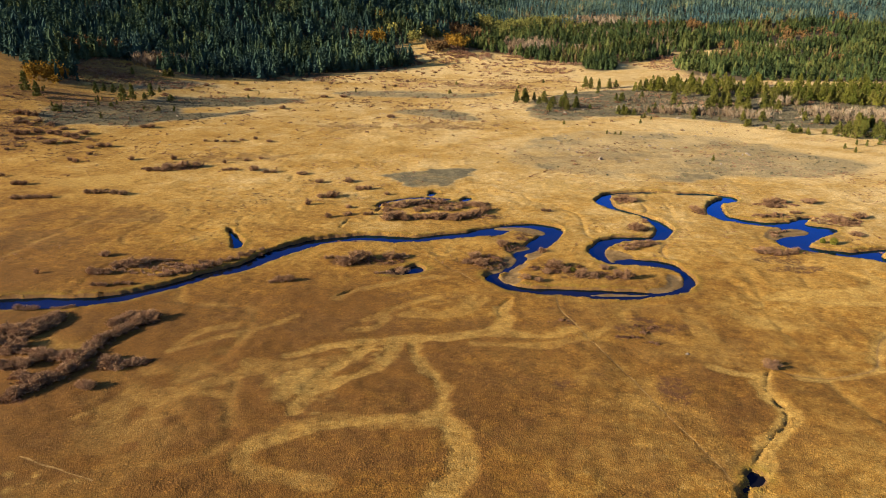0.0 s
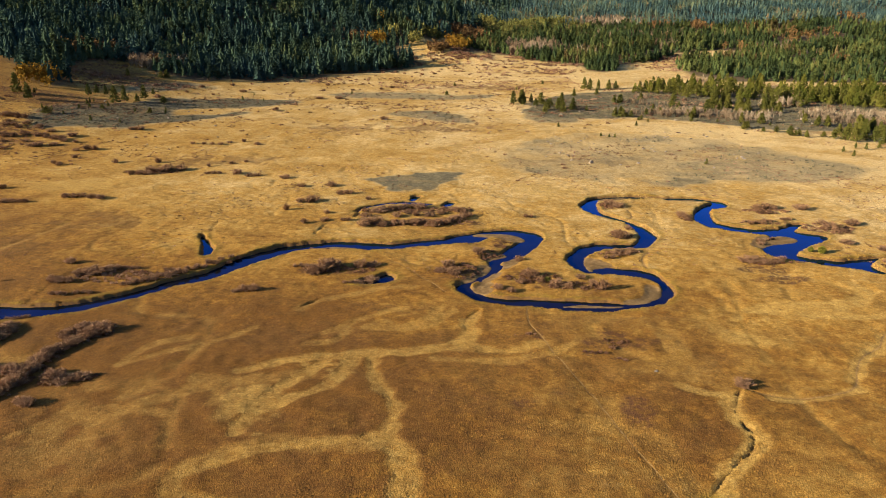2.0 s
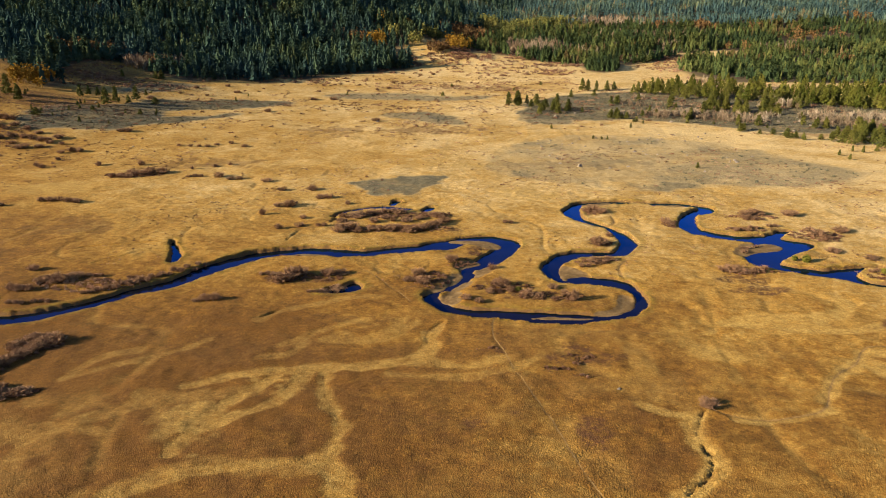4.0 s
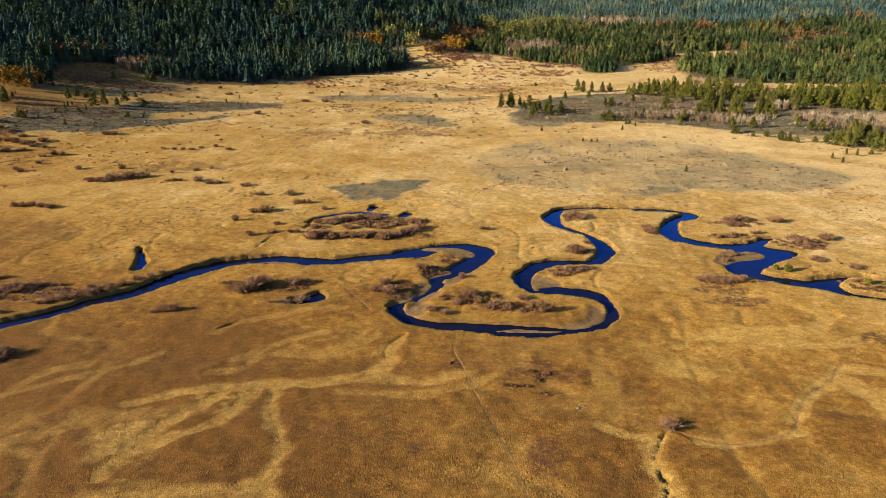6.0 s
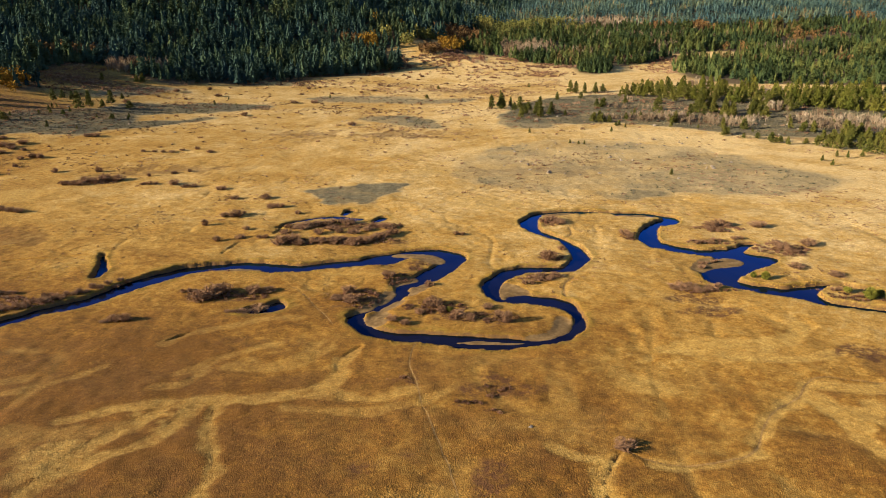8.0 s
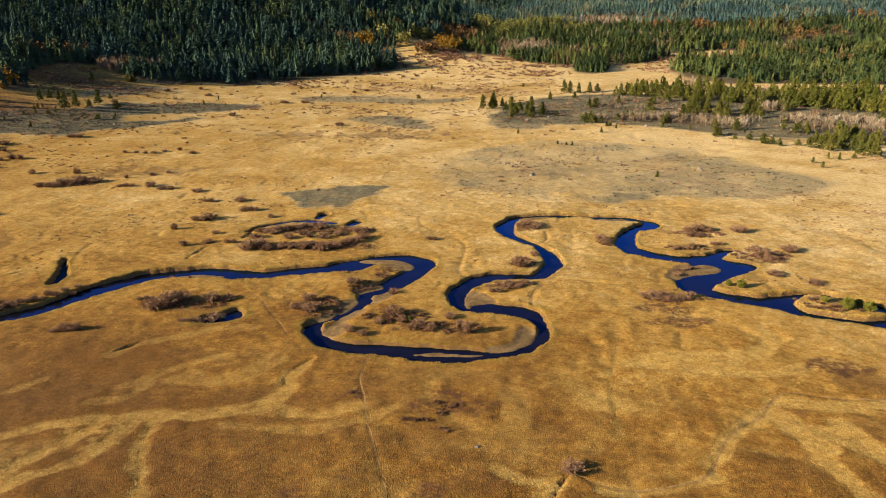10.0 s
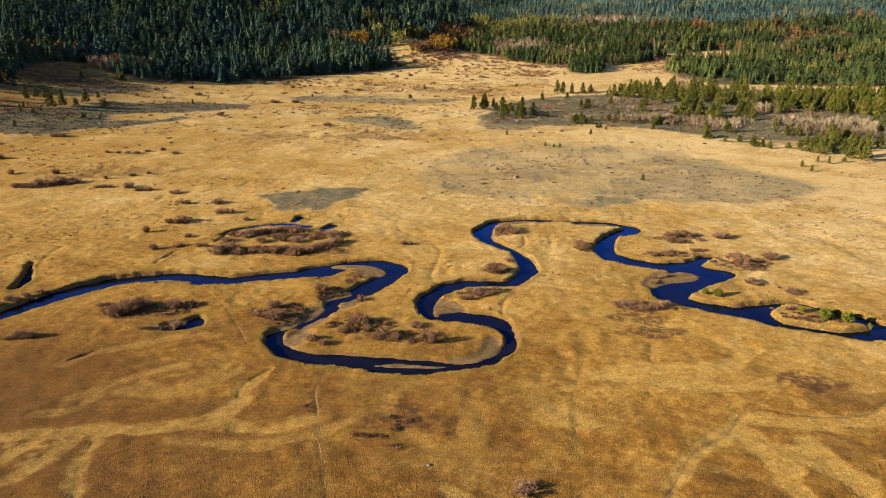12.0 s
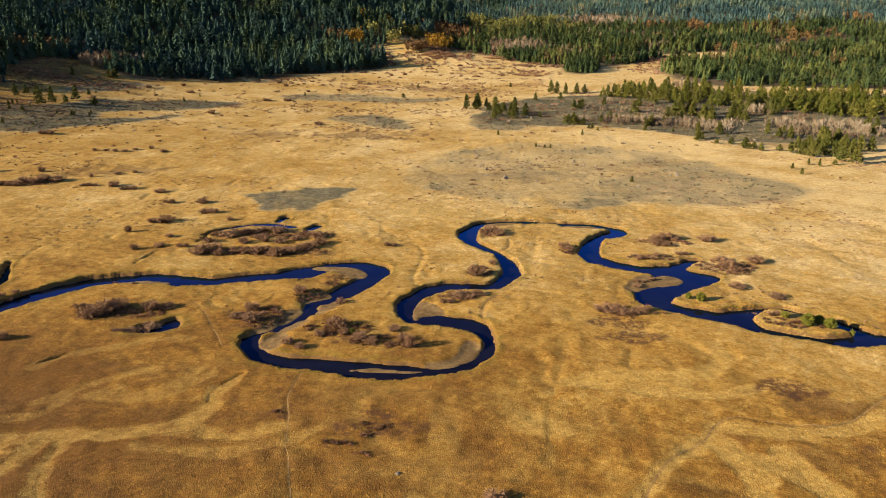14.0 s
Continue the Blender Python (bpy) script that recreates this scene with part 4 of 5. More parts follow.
WILLOWS_EAST = [(104, 221.2, 3.2, 0.9), (107.4, 222.8, 2.6, 0.8), (102.6, 218.4, 2.4, 0.9), (127, 202.6, 3, 0.8), (131, 199.4, 3.4, 1), (85.9, 247.7, 3.1, 1.9), (87.1, 244.6, 2.7, 1.7), (115.8, 256, 4.1, 2.1), (119.3, 258, 5.4, 2.5),
    (121.9, 257.4, 3.3, 1.7), (116.3, 251.5, 4.4, 1.6), (131.6, 256, 5, 2.1), (108.8, 238.7, 5.7, 1.1), (113.7, 241.4, 3.9, 1), (120.7, 243.5, 3.9, 1), (130.4, 232.1, 4.6, 2.7), (130.1, 237.6, 3.9, 1.6), (131.8, 229.4, 3.8, 1.7),
    (139.8, 236.5, 4.8, 2.2), (128.3, 216.9, 4.3, 1.6), (91.5, 200, 4.8, 1.9), (94.5, 200.4, 3.2, 1.6), (97.6, 198.4, 6.4, 1.4), (101.6, 200.5, 1.9, 1.6), (136, 210.2, 3.9, 1.4)]
WILLOWS_NORTH_BANK = [(-83.5, 181.4, 3.4, 1), (-81, 183.2, 3.7, 1.2), (-78.4, 185.1, 4.1, 1.4), (-76.2, 187.8, 4.1, 1.4), (-74.4, 188.5, 3.4, 1.4), (-71.7, 190.9, 3.8, 1.2), (-70, 193.3, 4.1, 1.2), (-67.9, 195.4, 3.8, 1.2), (-65.5, 198.3, 4.2, 1.4),
    (-62.9, 201.5, 4.2, 1.2), (-60.9, 204.7, 3.8, 1), (-75.4, 192.8, 5.2, 0.9), (-88.8, 193.9, 7.2, 0.9), (-108.5, 198, 3.5, 1.9), (-100.3, 189.1, 3.7, 1.8), (-96.7, 189.5, 5.5, 2.5), (-93.2, 192.9, 4.4, 1.8), (-104.8, 182.6, 2.5, 2.2),
    (-101.6, 182.6, 5.4, 1.8), (-120.7, 182.7, 1.1, 1.9), (-109.2, 158.2, 6.6, 1.3), (-100.6, 159.6, 6.6, 0.8), (-92, 175, 5, 1), (-98, 173.5, 5, 1)]
WILLOWS_THICKET = []
for x, y, broad in thicket_places():
    WILLOWS_THICKET.append((x, y, broad * rng.uniform(0.75, 1.2), rng.uniform(1.3, 2.5)))
WILLOWS_WEST = [(-167.1, 345.9, 3.2, 2.6), (-146.2, 347.6, 3.1, 2.5), (-143.6, 320.8, 11.6, 2.3), (-137.8, 326.6, 11.7, 2.9), (-131.3, 331.4, 11.8, 3), (-109, 322.2, 8.5, 1.4), (-88.9, 317.9, 7.1, 1.6), (-193.5, 293.6, 7, 2.3), (-179.3, 270.8, 8.1, 1.9),
    (-171.3, 270.9, 10.7, 1.6), (-151.3, 277.6, 10.5, 2.1), (-141.2, 276.4, 7.8, 1.8), (-193.6, 428.6, 9.3, 2.3), (-117.1, 338.7, 1.8, 1.8), (-107.8, 345.3, 3, 1.5), (-101.3, 348.1, 2.4, 1.5)]
WILLOWS_FAR_WEST = [(-246.7, 401.4, 4.7, 2.3), (-236.6, 399.9, 9.2, 2.7), (-225, 395.6, 8.9, 3), (-220.8, 403.5, 6.1, 2.6), (-228.1, 379.5, 7.3, 2.6), (-197.7, 343.5, 2.6, 2), (-192.8, 339.5, 3.2, 1.9), (-201, 371.2, 3.5, 2), (-195.7, 376, 8.4, 2.4),
    (-193.9, 356.2, 2.7, 1.7), (-253.6, 396.2, 9.2, 2.7), (-275.6, 434.8, 10.9, 3.4), (-268.6, 433.7, 8.4, 2.9), (-265.8, 417.9, 9.8, 2.4), (-145.7, 392.8, 2.7, 1.4), (-139.2, 392.6, 2.7, 1.4), (-134.3, 392.7, 2.7, 1.4), (-129.8, 393.5, 3.4, 1.4),
    (-119.4, 402.4, 2.8, 1.8), (-126.4, 398.4, 2.8, 1.4)]
WILLOWS_SINGLE = [(-251.3, 405.6, 2.9, 1.4), (-232.9, 397.6, 3.4, 1.6), (-250.8, 386.5, 3, 1.8), (-243.4, 364.9, 3.1, 1.3), (-212.4, 310.9, 2.9, 1.6), (-97.5, 321.9, 4.8, 2.3), (-72.7, 312.2, 4.4, 2.1), (-61.4, 296.4, 3.3, 1.9), (-48.2, 296.1, 4.7, 1.9),
    (-109.3, 394.4, 4.1, 1.8), (-201.2, 635.7, 3.8, 2.3), (-182.5, 605, 5.4, 2.5), (-198.3, 577.2, 3.1, 1.9), (-131.8, 517.9, 5.7, 2.7), (-97.3, 587.5, 6.3, 2.5), (-112.8, 584.7, 6.4, 2.5), (-47.8, 484.2, 5.4, 2.3), (-135.4, 695.5, 5.4, 2.1),
    (-123.6, 676.6, 4.4, 2.6), (-115, 684.8, 3.2, 1.7), (-219.5, 392, 4.5, 2.2), (-212, 390.9, 3.4, 1.8), (-258.5, 414.4, 4.2, 2.1), (-271, 424.2, 4.1, 1.9), (-258.7, 423.1, 5.5, 2.2), (-248.4, 418, 6.1, 2.4), (-236.7, 409.9, 5.2, 2),
    (-239, 388, 3.3, 1.9), (-220.1, 382.8, 5.4, 2.1), (-261.1, 399.4, 4.3, 2), (-241.3, 371.9, 3.4, 1.9), (-219, 609, 5.2, 2.4), (-218.6, 573.9, 2.9, 1.8), (-225.2, 535, 6.2, 2.4), (-94.3, 641.9, 4.3, 1.8), (-70, 652.6, 3.7, 2.1),
    (-61.4, 666.2, 4.8, 2), (-39.9, 767.3, 4.4, 2.7), (-27.1, 776.6, 3.9, 2.4)]
WILLOW_KINDS, willows_used = [make_willow(100 + k) for k in range(6)], set()
for x, y, broad, tall in (WILLOWS_FAR_POND + WILLOWS_POND + WILLOWS_LOOP + WILLOWS_EAST + WILLOWS_NORTH_BANK + WILLOWS_THICKET
                          + WILLOWS_WEST + WILLOWS_FAR_WEST + WILLOWS_SINGLE):
    n = max(1, round(broad / (1.9 * tall)))
    for k in range(n):
        off = (k - (n - 1) / 2) * broad / n
        planted(WILLOW_KINDS, willows_used, rng, x + off, y + rng.uniform(-0.4, 0.4) * (n > 1), broad / n * 1.25, tall * rng.uniform(0.9, 1.1))
GREEN_SHRUBS = [(113.5, 209.1, 1.7, 1.7), (116.2, 207.8, 2.7, 2.4), (133.2, 198.1, 2.1, 1.5), (136.7, 194.2, 3.3, 3.0), (140.0, 195.9, 2.1, 2.1), (141.2, 192.9, 2.7, 2.7), (145.2, 190.7, 1.2, 1.8), (32.0, 184.5, 1.8, 1.6)]
GREEN_KINDS, green_used = [make_willow(130 + k, True) for k in range(2)], set()
for x, y, broad, tall in GREEN_SHRUBS:
    planted(GREEN_KINDS, green_used, rng, x, y, broad * 0.9, tall * 0.85)

# single pines: x, y, breadth, height
PINES_WEST = [(-264.4, 508.9, 4.7, 8.4), (-263.4, 518.9, 3.8, 6.7), (-257.3, 520.1, 3.7, 6.7), (-238.6, 494.6, 5.4, 12.5), (-236.2, 504.1, 5.5, 11.8), (-231, 524.1, 5.6, 10.3), (-233.1, 544.6, 2.9, 4.8), (-229.9, 509.8, 4.6, 5.5), (-212.9, 515, 6.4, 5.4),
    (-257.4, 629.5, 6.6, 7.7), (-260.6, 625.7, 5, 6.6), (-282.7, 610.1, 4.4, 6.6), (-287.4, 474.4, 6.4, 10.9), (-300.5, 483.8, 6.5, 13.9), (-206.6, 477.2, 3.4, 3.8), (-216.5, 476.6, 1.8, 2.5), (-198, 481.6, 1.7, 2.5), (-251.8, 482, 2.2, 3.5),
    (-245.8, 473.7, 2.2, 3), (-260.4, 448.4, 6.8, 5.1), (-237.4, 474, 3.4, 3.4), (-292.1, 489.8, 2.3, 3.7), (-143.8, 765, 3.8, 3.8), (-91.7, 620.8, 2.1, 3.1)]
PINES_KNOLL = [(44.7, 558.4, 6.1, 10.5), (52.2, 555.2, 3.5, 4.4), (61.3, 548.8, 4.3, 6), (65.8, 554.6, 6, 9.5), (71.3, 542.1, 6.8, 6.8), (76.9, 533.6, 6.7, 7.5), (78.8, 533.5, 5.9, 11.7), (86.3, 525.6, 4.9, 9), (95.4, 519.6, 3.2, 4.1),
    (97.2, 597.6, 3.7, 6.6), (112.7, 642.5, 6.1, 11.2), (117.4, 641.9, 5.1, 10.1), (124.6, 641, 4.1, 9.1), (117.2, 606.3, 3.8, 5.8), (133.5, 639.6, 5.1, 9.2), (140.8, 646.6, 5.1, 7.2), (122.7, 558.6, 4.4, 6.2), (110.5, 494, 4.6, 5.4),
    (115.6, 491.1, 4.6, 5.4), (121.1, 491.1, 4.6, 4.6), (146.1, 571.8, 3.7, 6.4), (156.1, 620.2, 5.9, 9.9), (164.8, 633.8, 6.1, 8.1), (170.1, 625.5, 6, 9)]
PINES_BELT = [(179.3, 635.7, 7.1, 10.3), (162.5, 541.2, 5.2, 8.7), (178.5, 611.1, 6.9, 12.8), (182.7, 600.7, 5.9, 10.7), (185.3, 584.3, 6.7, 10.4), (196.1, 609.6, 5.9, 9.9), (196.9, 595.8, 6.7, 10.7), (204.4, 598.9, 6.8, 10.8), (207.9, 588.4, 6.7, 10.6),
    (160.7, 486.3, 3.2, 4.6), (178.9, 513.8, 5.8, 8.4), (186.2, 526.4, 6.9, 9.4), (189.7, 517.9, 5.1, 8.4), (197.8, 525.9, 6.9, 10.3), (202.6, 516.9, 6.8, 10.2), (205.2, 507.5, 6.7, 10.1), (218.7, 588.1, 7.7, 12.5), (226.9, 580.1, 6.7, 11.5),
    (235.3, 573.9, 6.7, 10.5), (240.4, 564.5, 7.6, 10.4), (223, 510.6, 5.1, 8.6), (243, 549.4, 7.4, 11), (252.7, 554.2, 7.5, 10.3), (258.5, 548.5, 7.4, 10.2)]
PINES_EAST = [(271.6, 556, 7.6, 11.4), (277.5, 546.7, 7.5, 12.2), (286.4, 540.3, 7.5, 11.2), (294, 532, 7.4, 11.2), (302.7, 526.3, 7.5, 11.1), (211.7, 494.4, 4.1, 6.5), (185.2, 427.5, 2.8, 2.8), (177.2, 436.8, 3.6, 5), (200.6, 472.6, 3.2, 3.9),
    (192.7, 426.9, 3.6, 3.6), (198.3, 421.3, 4.9, 4.9), (201.6, 417.8, 3.5, 3.5), (211.1, 408.1, 3.5, 3.5), (215.5, 404.9, 4.8, 5.5), (217.8, 397.1, 5.4, 7.5), (219.6, 391.7, 4.7, 8.1), (227.6, 396.7, 6.2, 8.9), (232.1, 394.4, 5.5, 8.3),
    (229.5, 380.8, 5.3, 7.3), (236.4, 386.3, 5.4, 10.2), (233.9, 376.1, 5.3, 9.9)]
# clumps on the slope: x, y, two radii, how many, height
PINE_CLUMPS = [(198.6, 547.8, 6.4, 13.6, 7, 10), (204.1, 520.6, 7.5, 14.9, 9, 10), (223.6, 514.8, 5.3, 12.4, 7, 10.5), (171.5, 573.9, 1.2, 5.9, 2, 9), (127.1, 559.2, 2, 8.5, 3, 6),
    (113.1, 500, 5.8, 7, 7, 5.5), (161.4, 490, 2.7, 4.4, 3, 5), (170.7, 498, 2, 4.4, 2, 6), (230.9, 413.7, 8.9, 10.1, 9, 7), (247.4, 420.1, 8.4, 15.4, 16, 9)]
PINE_CLUMPS += [(253.6, 533.3, 7.3, 7.5, 4, 7), (279, 547.5, 9.8, 13.4, 6, 8), (299, 532.2, 9.3, 12.7, 6, 8), (141.5, 517.5, 1.8, 5, 2, 6), (76.2, 524.4, 11.8, 13.1, 10, 8),
    (55.4, 564.9, 4.3, 9.1, 4, 9), (198.6, 410.5, 3.9, 4.7, 5, 5), (181.8, 441.7, 3.2, 3.9, 3, 4), (227.3, 451.1, 4.6, 7.9, 5, 6)]
PINES_SLOPE = []
for a, b, p, q, n, high in PINE_CLUMPS:
    for _ in range(n):
        tall = high * rng.uniform(0.55, 1.15)
        PINES_SLOPE.append((a + p * rng.uniform(-1, 1), b + q * rng.uniform(-1, 1), tall * rng.uniform(0.5, 0.75), tall))
PINES_SMALL = [(-262.2, 457.1, 1.3, 3.2), (-251.3, 450.8, 1.3, 2.5), (-249.8, 467.6, 1.3, 3.5), (-252.7, 487.5, 1.3, 3.7), (-252, 491.4, 1.3, 2.7), (-228.6, 441.1, 1.4, 4.1), (-211.7, 444.1, 1.5, 2.6), (-209, 484, 1.4, 2.1), (-200, 487.5, 1.4, 3.2),
    (-234.7, 557.4, 1.3, 1.9), (-262.2, 534.8, 1.2, 2), (-267.7, 528.2, 1.2, 2.4), (-295.2, 497.5, 1.1, 2.5), (-292.3, 629, 1.1, 1.8), (-154.2, 566.9, 1.5, 2.1), (-169.6, 562.4, 1.5, 3.9), (-168.7, 590.7, 1.4, 2.7), (-268.8, 457.5, 1.3, 3.6),
    (-237.4, 482.3, 1.3, 3.7)]
PINES_OPEN = [(200.1, 363.9, 1.9, 3.1), (211.5, 374.2, 1.3, 3.2), (200.2, 353.7, 1.8, 3), (214.8, 370.2, 1.3, 3.8), (222.8, 372.9, 2.6, 2.6), (123, 336.5, 1.9, 3.2), (67, 452.1, 2.1, 2.8), (94.3, 410.3, 1.6, 2.6), (86.9, 413.4, 1.6, 2.3),
    (91.4, 411.7, 1.6, 1.9), (123, 477.4, 3, 2.3), (-9, 616.4, 3.9, 3.9), (-3.5, 680.4, 2.7, 3.2), (53, 648.1, 2.1, 3), (79.8, 685.1, 2.7, 3.8)]
PINE_KINDS, pines_used = [make_pine(200 + k) for k in range(7)], set()
for x, y, broad, tall in PINES_WEST + PINES_KNOLL + PINES_BELT + PINES_EAST + PINES_OPEN + PINES_SMALL + PINES_SLOPE:
    planted(PINE_KINDS, pines_used, rng, x, y, max(broad, tall * 0.5) * 1.6, tall)
for _ in range(34):
    x = rng.uniform(115, 330)
    y = 500 - 0.12 * (x - 115) + rng.uniform(-60, 40)
    h = rng.choice([2.5, 3.5, 5, 7])
    planted(PINE_KINDS, pines_used, rng, x, y, h * rng.uniform(0.9, 1.2), h)
# the belt of pines behind them
BELT = [(145, 613.1), (185, 671.7), (276.8, 650.9), (360.5, 617.6), (410.6, 546.9), (314, 505), (256.6, 547.1), (209, 580.6), (178.8, 604.8)]
placed = [(p[0], p[1]) for p in PINES_BELT + PINES_EAST]
beyond = []
while len(placed) < 300:
    x, y = rng.uniform(140, 430), rng.uniform(500, 720)
    if inside(BELT, x, y) and min((x - a) ** 2 + (y - b) ** 2 for a, b in placed) > 20:
        placed.append((x, y))
        tall = rng.choice([5.5, 8, 9.5, 11, 13])
        if y > 585 + 0.12 * (x - 200) or len(placed) > 95:
            beyond.append((x, y, tall))
            continue
        planted(PINE_KINDS, pines_used, rng, x, y, tall * rng.uniform(0.9, 1.2), tall)


# ---------------------------------------------------------------- forests, joined
def conifer(seed, tiers, spokes):
    """A full conifer one metre high, in ragged drooping tiers round a hidden trunk."""
    r = np.random.RandomState(seed)
    sets = [tube([(0, 0, 0), (0, 0, 0.3)], [0.02, 0.014], 3)]
    power, foot = r.uniform(0.55, 0.95), r.uniform(0.04, 0.16)
    for k in range(tiers):
        t = k / tiers
        z0 = foot + (0.9 - foot) * t
        z1 = z0 + 0.95 / tiers + 0.09 * (1 - t)
        wide = 0.165 * (1 - t) ** power * r.uniform(0.8, 1.15) + 0.014
        n = spokes * 2
        a = (np.arange(n) + r.uniform(0, 2)) * np.pi / spokes
        w = wide * np.where(np.arange(n) % 2, 0.55, 1.0) * r.uniform(0.7, 1.25, n)
        rim = np.stack([np.cos(a) * w, np.sin(a) * w, z0 + r.uniform(-0.045, 0.035, n)], 1)
        tip = [[r.normal() * 0.012, r.normal() * 0.012, min(z1, 1.0)]]
        sets.append((np.concatenate([tip, rim]), np.array([(0, 1 + i, 1 + (i + 1) % n) for i in range(n)])))
    return join(*sets)


def ragged_pine(seed, clumps):
    """A broad-crowned pine one metre high, of needle tufts on a bare lower trunk."""
    r = np.random.RandomState(seed)
    z = r.uniform(0.1, 0.22) + 0.78 * r.uniform(0, 1, clumps) ** 0.9
    a, d = r.uniform(0, 2 * np.pi, clumps), 0.19 * np.clip(1.0 - z, 0, 1) ** 0.8 * np.sqrt(r.uniform(0.15, 1, clumps))
    c = np.stack([np.cos(a) * d, np.sin(a) * d, z], 1)
    return join(tube([(0, 0, 0), (0, 0, 0.9)], [0.018, 0.004], 3), tufts(r, c, 0.15 * (1.25 - 0.75 * z), 3))


def broadleaf(seed, clumps):
    """A round-headed aspen one metre high, of leaf tufts over a thin trunk."""
    r = np.random.RandomState(seed)
    v, f = tube([(0, 0, 0), (0, 0, 0.7)], [0.018, 0.008], 3)
    c = r.normal(size=(clumps, 3)) * np.array([0.13, 0.13, 0.19]) + np.array([0, 0, 0.6])
    return join((v, f), tufts(r, c, 0.15, 2))


def broom(seed, twigs):
    """A leafless aspen one metre high: a trunk and upright twigs."""
    r = np.random.RandomState(seed)
    foot = np.stack([np.zeros(twigs), np.zeros(twigs), r.uniform(0.1, 0.6, twigs)], 1)
    tip = foot + np.stack([r.normal(size=twigs) * 0.14, r.normal(size=twigs) * 0.14, r.uniform(0.2, 0.45, twigs)], 1)
    return join(tube([(0, 0, 0), (0, 0, 0.8)], [0.015, 0.005], 3), blades(r, foot, tip, 0.045))


def mound(seed, twigs, thin=0.07):
    """A low rounded thicket one metre broad: short twigs all over a dome."""
    r = np.random.RandomState(seed)
    a, d = r.uniform(0, 2 * np.pi, twigs), np.sqrt(r.uniform(0, 1, twigs)) * 0.46
    top = (1 - (d / 0.5) ** 2) ** 0.5 * r.uniform(0.8, 1.1, twigs)
    foot = np.stack([np.cos(a) * d * 0.8, np.sin(a) * d * 0.8, top * r.uniform(0, 0.6, twigs) - 0.04], 1)
    tip = np.stack([np.cos(a) * d * 1.1, np.sin(a) * d * 1.1, top], 1)
    return blades(r, foot, tip, r.uniform(thin, 2 * thin, twigs))


def pine_crowd(seed):
    """A broad ragged pine one metre high, for the depth of the belt."""
    r = np.random.RandomState(seed)
    z = 0.12 + 0.85 * r.uniform(0, 1, 120) ** 0.85
    a, d = r.uniform(0, 2 * np.pi, 120), 0.3 * (1 - z) ** 0.75 * np.sqrt(r.uniform(0.2, 1, 120)) + 0.01
    c = np.stack([np.cos(a) * d, np.sin(a) * d, z], 1)
    return join(tube([(0, 0, 0), (0, 0, 0.9)], [0.02, 0.004], 4), tufts(r, c, 0.1 * (1.2 - 0.6 * z), 4))


def grove(name, kinds, x, y, broad, tall, material, label, category, smooth=False):
    """Many plants in one mesh."""
    r = np.random.RandomState(len(x))
    z = height_at(x, y)
    vs, fs, n = [], [], 0
    pick = r.randint(0, len(kinds), len(x))
    turn = r.uniform(0, 2 * np.pi, len(x))
    for k, (v, f) in enumerate(kinds):
        m = np.nonzero(pick == k)[0]
        if not len(m):
            continue
        c, s = np.cos(turn[m])[:, None], np.sin(turn[m])[:, None]
        px = (v[:, 0] * c - v[:, 1] * s) * broad[m, None] + x[m, None]
        py = (v[:, 0] * s + v[:, 1] * c) * broad[m, None] + y[m, None]
        pz = v[:, 2] * tall[m, None] + z[m, None] - 0.02 * tall[m, None]
        vs.append(np.stack([px, py, pz], -1).reshape(-1, 3))
        fs.append((f[None] + (np.arange(len(m)) * len(v))[:, None, None] + n).reshape(-1, 3))
        n += len(m) * len(v)
    me = sheet(name, np.concatenate(vs), np.concatenate(fs), material, smooth)
    order = np.argsort(pick, kind="stable")
    mood = np.clip(0.55 * r.rand(len(x)) + 0.9 * (value_noise(x, y, 34, 77) - 0.5) + 0.25, 0, 1)[order]
    tone = np.repeat(mood, np.repeat([len(k[0]) for k in kinds], [np.sum(pick == i) for i in range(len(kinds))]))
    me.attributes.new("tone", "FLOAT_COLOR", "POINT").data.foreach_set("color", np.repeat(tone, 4).astype(np.float32))
    return tagged(new(name, me), label, category, kind="stuff")


def scatter(seed, poly, x0, x1, y0, y1, pitch):
    """Places on a shaken grid inside an area."""
    r = np.random.RandomState(seed)
    a, b = np.meshgrid(np.arange(x0, x1, pitch), np.arange(y0, y1, pitch))
    a, b = (a + r.uniform(-0.45, 0.45, a.shape) * pitch).ravel(), (b + r.uniform(-0.45, 0.45, b.shape) * pitch).ravel()
    m = inside(poly, a, b)
    return a[m], b[m], r


# stands of other trees, x, y, two radii, spacing, height; and clearings
GOLD_STANDS = [(-103.4, 930.1, 12.6, 12.7, 5, 15), (-110.9, 1005.5, 6.4, 4, 5, 14), (-75.4, 1027.4, 4.1, 9, 5, 14), (-4.3, 953.3, 15.1, 26.2, 5, 13), (-311.6, 530.5, 11, 21.7, 4, 11),
    (-294.7, 515.1, 2.9, 4.1, 4, 8), (-117.5, 938, 4.5, 3.5, 6, 13)]
GREEN_STANDS = [(-87.5, 958.1, 10.7, 5.6, 6, 14), (-58.4, 936.2, 8.2, 12.7, 6, 14), (-38.2, 979.5, 17.1, 17.6, 6, 14), (35.9, 1166.1, 16.7, 45.1, 7, 15), (89, 1154, 55, 38.1, 8, 14),
    (136.4, 1175.1, 37.5, 22.1, 8, 14), (56.3, 1108.8, 26.4, 21.1, 9, 13), (175.6, 1136.9, 36.3, 15.6, 9, 13)]
